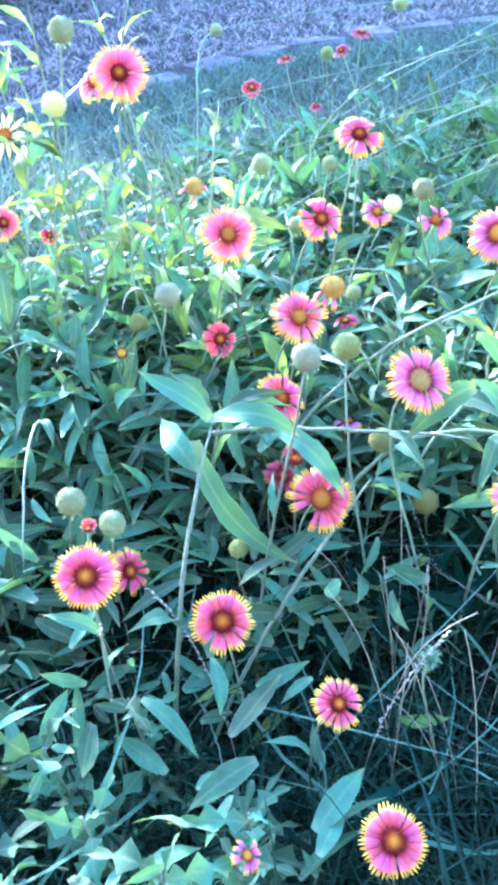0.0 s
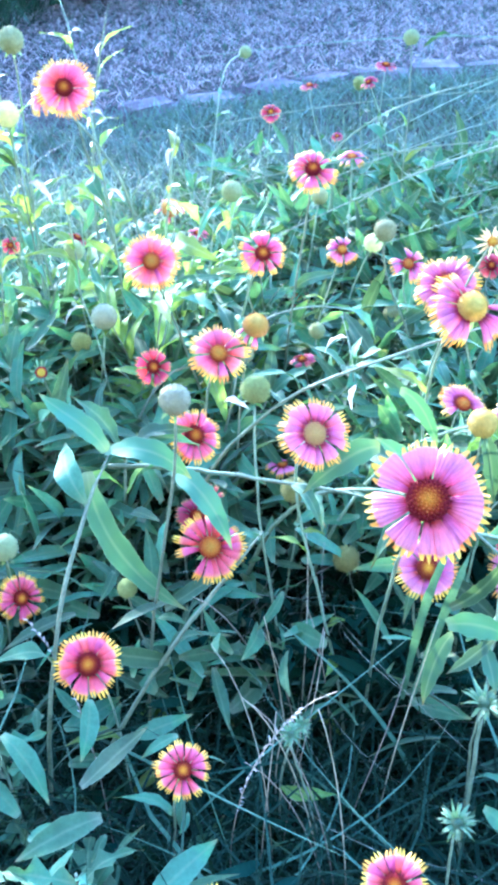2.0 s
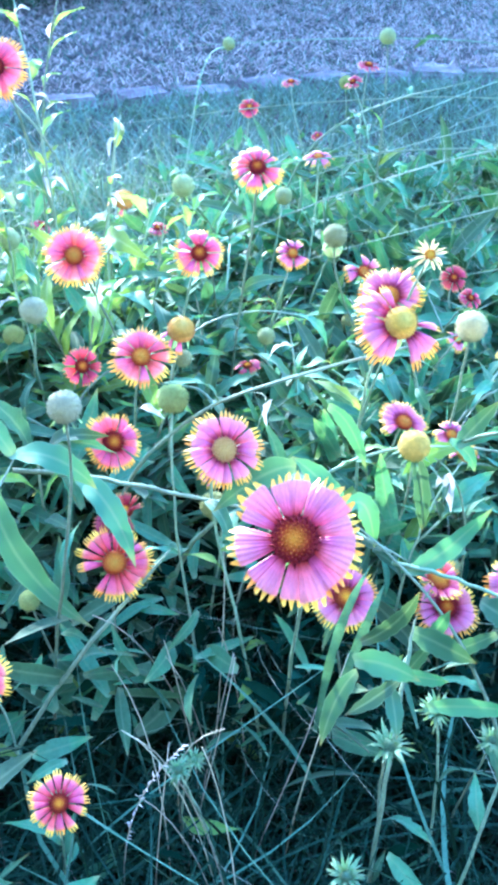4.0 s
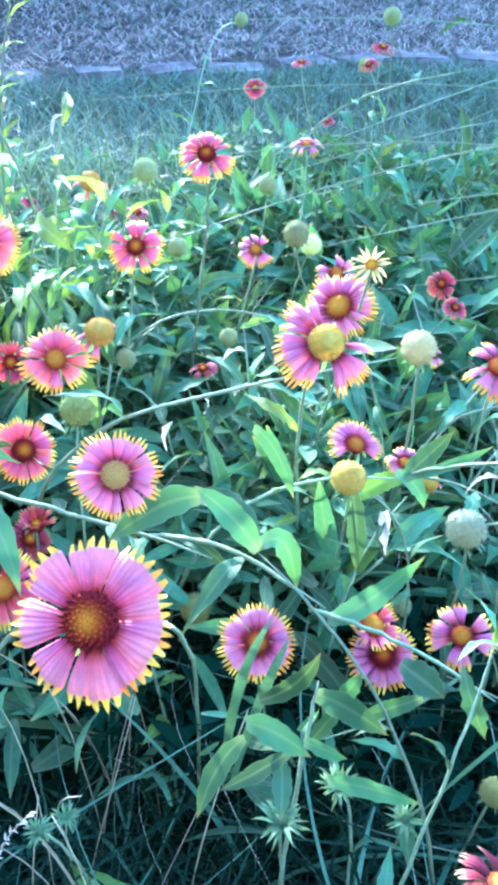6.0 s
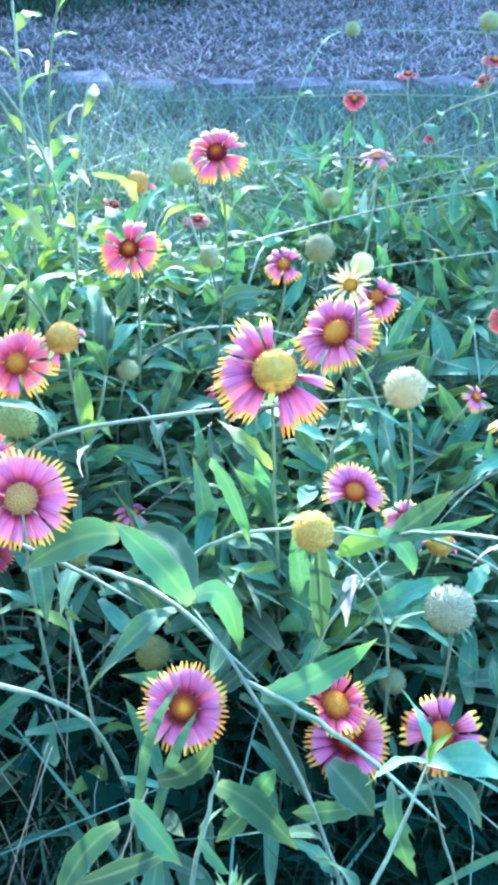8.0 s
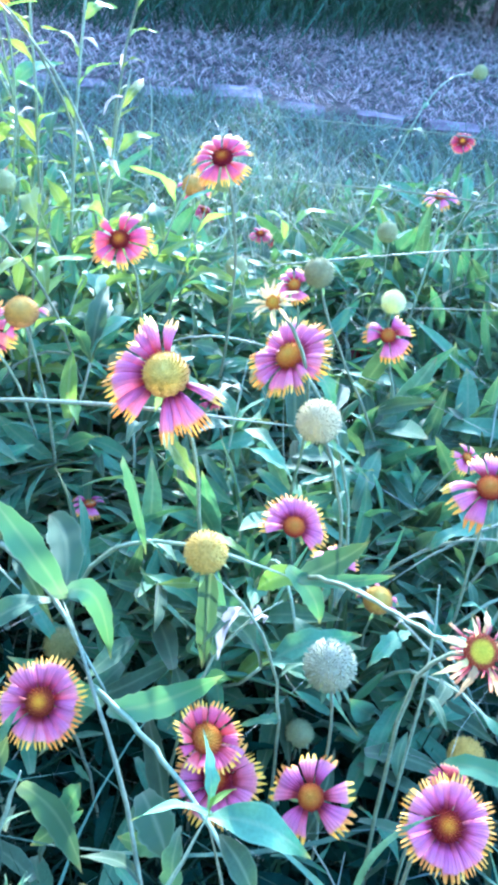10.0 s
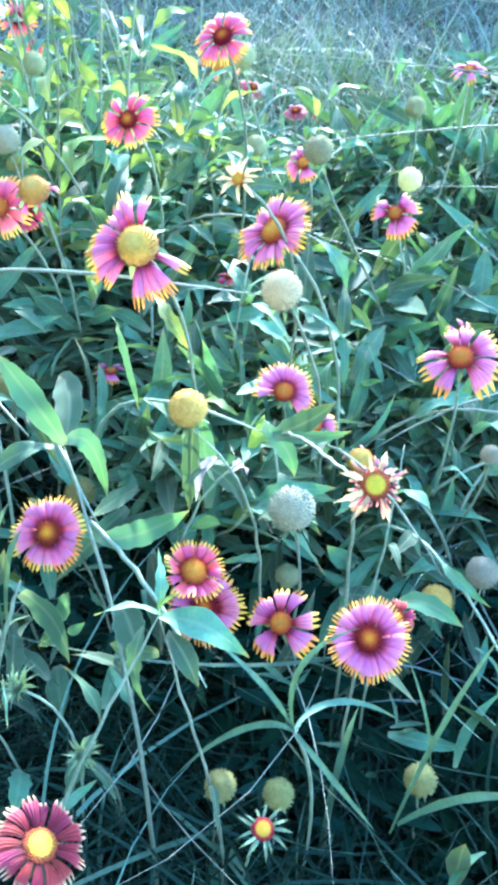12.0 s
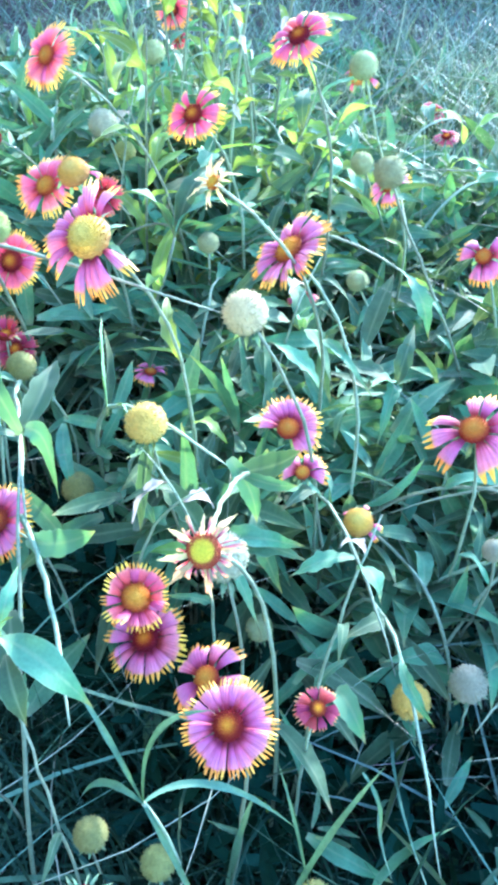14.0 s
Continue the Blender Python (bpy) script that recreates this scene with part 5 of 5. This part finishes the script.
# a leafy shoot before the low round flower
low_shoot = lying_stem((0.25, 0.4, 0.0), (0.251, 0.42, 0.1), (0.252, 0.44, 0.15), (0.253, 0.455, 0.182), 0.0014, 2, 41, "soft leafy shoot with broad blue-green leaves low in the bed", LEAVES, 0.03)
SOFT = (0.1, -0.55, 0.85)
for a, b, c, d, wide, twist in (((0.222, 0.432, 0.163), (0.235, 0.425, 0.176), (0.247, 0.42, 0.178), (0.26, 0.415, 0.176), 0.021, 0.4),
                                ((0.225, 0.42, 0.168), (0.218, 0.41, 0.168), (0.213, 0.4, 0.155), (0.211, 0.39, 0.135), 0.015, 0.5),
                                ((0.249, 0.42, 0.169), (0.241, 0.41, 0.168), (0.234, 0.4, 0.168), (0.222, 0.39, 0.166), 0.012, 0.6),
                                ((0.244, 0.42, 0.163), (0.247, 0.415, 0.156), (0.25, 0.405, 0.155), (0.252, 0.395, 0.148), 0.013, -0.5),
                                ((0.224, 0.45, 0.16), (0.238, 0.45, 0.171), (0.248, 0.45, 0.189), (0.253, 0.45, 0.21), 0.014, 0.5),
                                ((0.252, 0.44, 0.15), (0.26, 0.435, 0.157), (0.268, 0.43, 0.163), (0.276, 0.425, 0.169), 0.013, 0.3),
                                ((0.252, 0.455, 0.172), (0.263, 0.466, 0.157), (0.278, 0.462, 0.155), (0.293, 0.455, 0.155), 0.02, 0.5),
                                ((0.264, 0.468, 0.15), (0.266, 0.47, 0.158), (0.269, 0.47, 0.168), (0.273, 0.47, 0.18), 0.013, 0.2),
                                ((0.266, 0.468, 0.15), (0.258, 0.47, 0.132), (0.255, 0.465, 0.125), (0.249, 0.46, 0.115), 0.012, -0.4),
                                ((0.268, 0.43, 0.138), (0.282, 0.425, 0.151), (0.296, 0.42, 0.16), (0.314, 0.41, 0.174), 0.016, 0.3),
                                ((0.307, 0.5, 0.137), (0.297, 0.495, 0.132), (0.286, 0.49, 0.127), (0.275, 0.49, 0.119), 0.014, 0.3)):
    long_leaf(low_shoot, a, b, c, d, wide * 0.76, (0.15, -0.85, 0.5), twist)
long_leaf(leafy, (0.291, 0.488, 0.174), (0.301, 0.487, 0.168), (0.309, 0.483, 0.169), (0.317, 0.479, 0.166), 0.017, SOFT, 0.4)
for a, b, c, d in (((0.2, 0.462, 0.05), (0.205, 0.46, 0.14), (0.211, 0.46, 0.177), (0.224, 0.47, 0.206)), ((0.206, 0.46, 0.05), (0.22, 0.46, 0.148), (0.228, 0.46, 0.176), (0.233, 0.47, 0.193))):
    long_leaf(low_shoot, a, b, c, d, 0.006, SOFT, 0.5, M_ARCH, "narrow grass-like leaf")

# a jointed grass tuft below the low purple flowers
tuft = thing("grass_tuft", (0.4, 0.545, float(low(0.545))), "jointed grass with narrow arching blue-green blades", "grass tuft")
root, joint = Vector((0.4, 0.545, float(low(0.545)))), Vector((0.388, 0.52, 0.143))
part("stem", tube("stem", [p - root for p in bend(root, (0.402, 0.545, 0.03), (0.396, 0.535, 0.1), joint, 9)], [0.0011] * 10, M_STEM), None, tuft)
for b, c, d, wide in (((0.38, 0.538, 0.14), (0.389, 0.562, 0.142), (0.412, 0.59, 0.1), 0.005), ((0.384, 0.51, 0.162), (0.36, 0.505, 0.14), (0.315, 0.5, 0.0), 0.005),
                      ((0.372, 0.524, 0.165), (0.376, 0.532, 0.195), (0.392, 0.55, 0.206), 0.0042), ((0.383, 0.515, 0.166), (0.364, 0.51, 0.18), (0.346, 0.503, 0.188), 0.004),
                      ((0.398, 0.525, 0.128), (0.417, 0.53, 0.112), (0.44, 0.537, 0.09), 0.0045)):
    long_leaf(tuft, joint, b, c, d, wide * 0.72, SOFT, 0.8, M_ARCH)
for a, b, c, d, wide in (((0.4, 0.56, -0.05), (0.393, 0.565, 0.04), (0.389, 0.57, 0.075), (0.389, 0.576, 0.108), 0.006), ((0.436, 0.565, 0.04), (0.432, 0.58, 0.124), (0.432, 0.59, 0.159), (0.436, 0.602, 0.204), 0.004),
                         ((0.44, 0.558, 0.07), (0.453, 0.565, 0.115), (0.472, 0.57, 0.15), (0.49, 0.583, 0.14), 0.006),
                         ((0.436, 0.582, 0.1), (0.431, 0.575, 0.141), (0.421, 0.575, 0.157), (0.409, 0.57, 0.183), 0.0022), ((0.427, 0.6, 0.182), (0.437, 0.6, 0.186), (0.447, 0.6, 0.181), (0.446, 0.6, 0.16), 0.0022),
                         ((0.368, 0.628, 0.134), (0.38, 0.622, 0.157), (0.398, 0.615, 0.171), (0.415, 0.61, 0.176), 0.015)):
    long_leaf(tuft, a, b, c, d, wide * 0.75, SOFT, 0.6, M_ARCH if wide < 0.01 else M_LEAF)
g_l = random.Random(5)
for i in range(20):
    x, y = g_l.uniform(0.55, 1.3), g_l.uniform(1.0, 1.95)
    run = g_l.uniform(0.6, 1.0)
    h = g_l.uniform(0.2, 0.31)
    t = radians(g_l.uniform(185, 225))
    tip = (x + run * math.cos(t), y + run * math.sin(t), h * g_l.uniform(0.5, 1.0))
    lying_stem((x, y, 0), (x - 0.02, y - 0.01, h * 1.2), (x + run * 0.4 * math.cos(t), y + run * 0.4 * math.sin(t), h * 1.15), tip, 0.001, 2, 20 + i, "long pale stem lying over the grass", LEAVES, 0.06)
for i in range(36):
    x, y = g_l.uniform(-0.25, 0.5), g_l.uniform(0.45, 1.05)
    y = max(y, 0.62 + 0.3 * max(0.0, x))
    t = radians(g_l.uniform(0, 360))
    run, h = g_l.uniform(0.1, 0.26), canopy(x, y) * g_l.uniform(0.9, 1.15)
    if x > 0.2 and y < 0.8 and not clear(x + run * math.cos(t), y + run * math.sin(t) - 0.02, h * 0.9):
        continue
    lying_stem((x, y, 0), (x, y, h * 1.2), (x + run * 0.5 * math.cos(t), y + run * 0.5 * math.sin(t), h * 1.25), (x + run * math.cos(t), y + run * math.sin(t), h * 0.9), 0.0012, 3, 60 + i, PALE, LEAVES, 0.05)

# ---- tall sunlit stems on the sunny side of the bed ----
sunny = [(-0.13, 0.73, 0.36), (-0.18, 0.76, 0.5), (-0.21, 0.82, 0.46), (-0.25, 0.72, 0.4), (-0.3, 0.86, 0.44)]
sunny += [(g_l.uniform(-0.33, -0.01), g_l.uniform(0.66, 0.98), g_l.uniform(0.22, 0.36)) for _ in range(13)]
for i, (x, y, h) in enumerate(sunny):
    t = g_l.uniform(0, 6.28)
    lying_stem((x, y, 0), (x, y, h * 0.4), (x + 0.03 * math.cos(t), y + 0.03 * math.sin(t), h * 0.7), (x + 0.06 * math.cos(t), y + 0.06 * math.sin(t), h), 0.0011, 13, 90 + i,
               "tall upright stem with yellow-green and dry curled leaves", LIME + LIME + LEAVES[:4], 0.058)


# ---- dry stalks ----
def dry_stalk(x, y, h, lean, seed, seeds=0):
    g = random.Random(seed)
    g0 = float(low(y))
    ob = thing("dry_stalk", (x, y, g0), "thin dry straw-coloured grass stalk", "dry grass", "dry stalks")
    t = g.uniform(0, 6.28)
    pts = bend((0, 0, 0), (0, 0, (h - g0) * 0.4), (lean * 0.5 * math.cos(t), lean * 0.5 * math.sin(t), (h - g0) * 0.8), (lean * math.cos(t + 0.6), lean * math.sin(t + 0.6), h - g0), 10)
    part("stem", tube("stem", pts, [0.0006 - 0.00003 * i for i in range(11)], M_STRAW, 5), None, ob)
    for i in range(seeds):
        j = 10 - i // 5
        leaf_on(ob, pts[j].lerp(pts[j - 1], (i % 5) / 5), (pts[j] - pts[j - 1]).normalized() + Vector((g.uniform(-1, 1), g.uniform(-1, 1), g.uniform(-0.2, 1))) * 0.5, 0.0042, DRY, g)
    return ob


for i in range(16):
    dry_stalk(0.15 + g_l.uniform(-0.045, 0.045), 0.42 + g_l.uniform(-0.07, 0.07), g_l.uniform(0.06, 0.2), g_l.uniform(0.02, 0.09), 200 + i)
dry_stalk(0.085, 0.372, 0.16, 0.06, 231, 26)
dry_stalk(0.0, 0.36, 0.12, 0.09, 232, 26)
dry_stalk(-0.09, 0.4, 0.14, 0.03, 233, 6)

M_FINE = material("stem_fine", [(0.0, (0.16, 0.18, 0.09)), (1.0, (0.36, 0.38, 0.25))], rough=0.55, translucent=0.1, spots=0.2, grain=0.2, tone=0.4, hue=0.03, by="island", gloss=0.35)
tagged(new("fine_stems", blades("fine_stems", M_FINE, scatter(2200, -0.5, 0.75, 0.5, 1.5, lambda x, y, q: bed(x, y, q) and (x < 0.2 or y > 0.85), 51), 0.27, 0.0016, 0.42, 14, 52, flop=1.5, turn=1.5)), "fine pale bent stems criss-crossing through the leaves", "stems", kind="stuff")

# ---- stems with dry curled leaves caught on them ----
def caught_leaf(plant, p, way, length, seed):
    base = Vector(plant.location)
    ob = leaf_on(plant, Vector(p) - base, Vector(way), length, DRY, random.Random(seed), 0.3)
    return tagged(ob, "dry white curled leaf")


bow = lying_stem((-0.03, 0.6, 0.0), (0.0, 0.57, 0.24), (0.13, 0.45, 0.315), (0.256, 0.612, 0.29), 0.0014, 2, 301, "long pale bowed stem with a dry white leaf", LEAVES, 0.05)
caught_leaf(bow, (0.153, 0.508, 0.285), (-0.2, -0.6, -0.6), 0.016, 302)
caught_leaf(bow, (0.06, 0.53, 0.25), (0.5, -0.4, 0.3), 0.02, 303)
for i, (x, y, h) in enumerate(((0.14, 0.7, 0.22), (0.29, 0.6, 0.22), (0.35, 0.63, 0.2), (-0.08, 0.66, 0.26), (0.24, 0.56, 0.2), (-0.17, 0.74, 0.37), (-0.2, 0.78, 0.33))):
    t = g_l.uniform(0, 6.28)
    ob = lying_stem((x, y, 0), (x, y, h * 0.5), (x, y, h * 0.8), (x + 0.05 * math.cos(t), y + 0.05 * math.sin(t), h), 0.001, 4, 310 + i, "thin leafy stem with a dry pale curled leaf", LEAVES, 0.036)
    caught_leaf(ob, (x + 0.035 * math.cos(t), y + 0.035 * math.sin(t), h * 0.92), (math.cos(t + 1), math.sin(t + 1), -0.2), 0.026, 320 + i)

# ---- tall leafy stems in the sun, and long stems behind the flowers ----
for i, (a, b, c, d, n) in enumerate((
        ((-0.1, 0.75, 0), (-0.09, 0.75, 0.25), (-0.1, 0.76, 0.35), (-0.15, 0.82, 0.47), 15),
        ((-0.055, 0.76, 0), (-0.06, 0.75, 0.2), (-0.05, 0.745, 0.3), (-0.03, 0.755, 0.38), 9),
        ((-0.15, 0.84, 0), (-0.16, 0.84, 0.2), (-0.165, 0.845, 0.33), (-0.12, 0.86, 0.46), 14),
        ((-0.2, 0.8, 0), (-0.18, 0.79, 0.2), (-0.2, 0.8, 0.36), (-0.26, 0.83, 0.47), 12))):
    ob = lying_stem(a, b, c, d, 0.0014, n, 340 + i, "tall sunlit stem with small yellow-green and white curled leaves", LIME, 0.04)
    g = random.Random(350 + i)
    line = bend(a, b, c, d, 12)
    for j in (7, 9, 11):
        caught_leaf(ob, line[j], (g.uniform(-1, 1), g.uniform(-1, 0.3), g.uniform(-0.6, 0.2)), g.uniform(0.014, 0.022), 360 + 10 * i + j)
for i, (a, b, c, d) in enumerate((
        ((-0.06, 1.3, 0), (0.04, 1.25, 0.15), (0.125, 1.19, 0.22), (0.3, 1.1, 0.29)),
        ((-0.02, 1.24, 0), (0.005, 1.25, 0.22), (0.04, 1.17, 0.29), (0.24, 1.02, 0.37)),
        ((0.3, 1.2, 0), (0.22, 1.2, 0.24), (0.122, 1.19, 0.18), (0.125, 1.195, 0.258)))):
    lying_stem(a, b, c, d, 0.0014, 4, 380 + i, "long pale stem leaning over the lawn", LEAVES, 0.05)
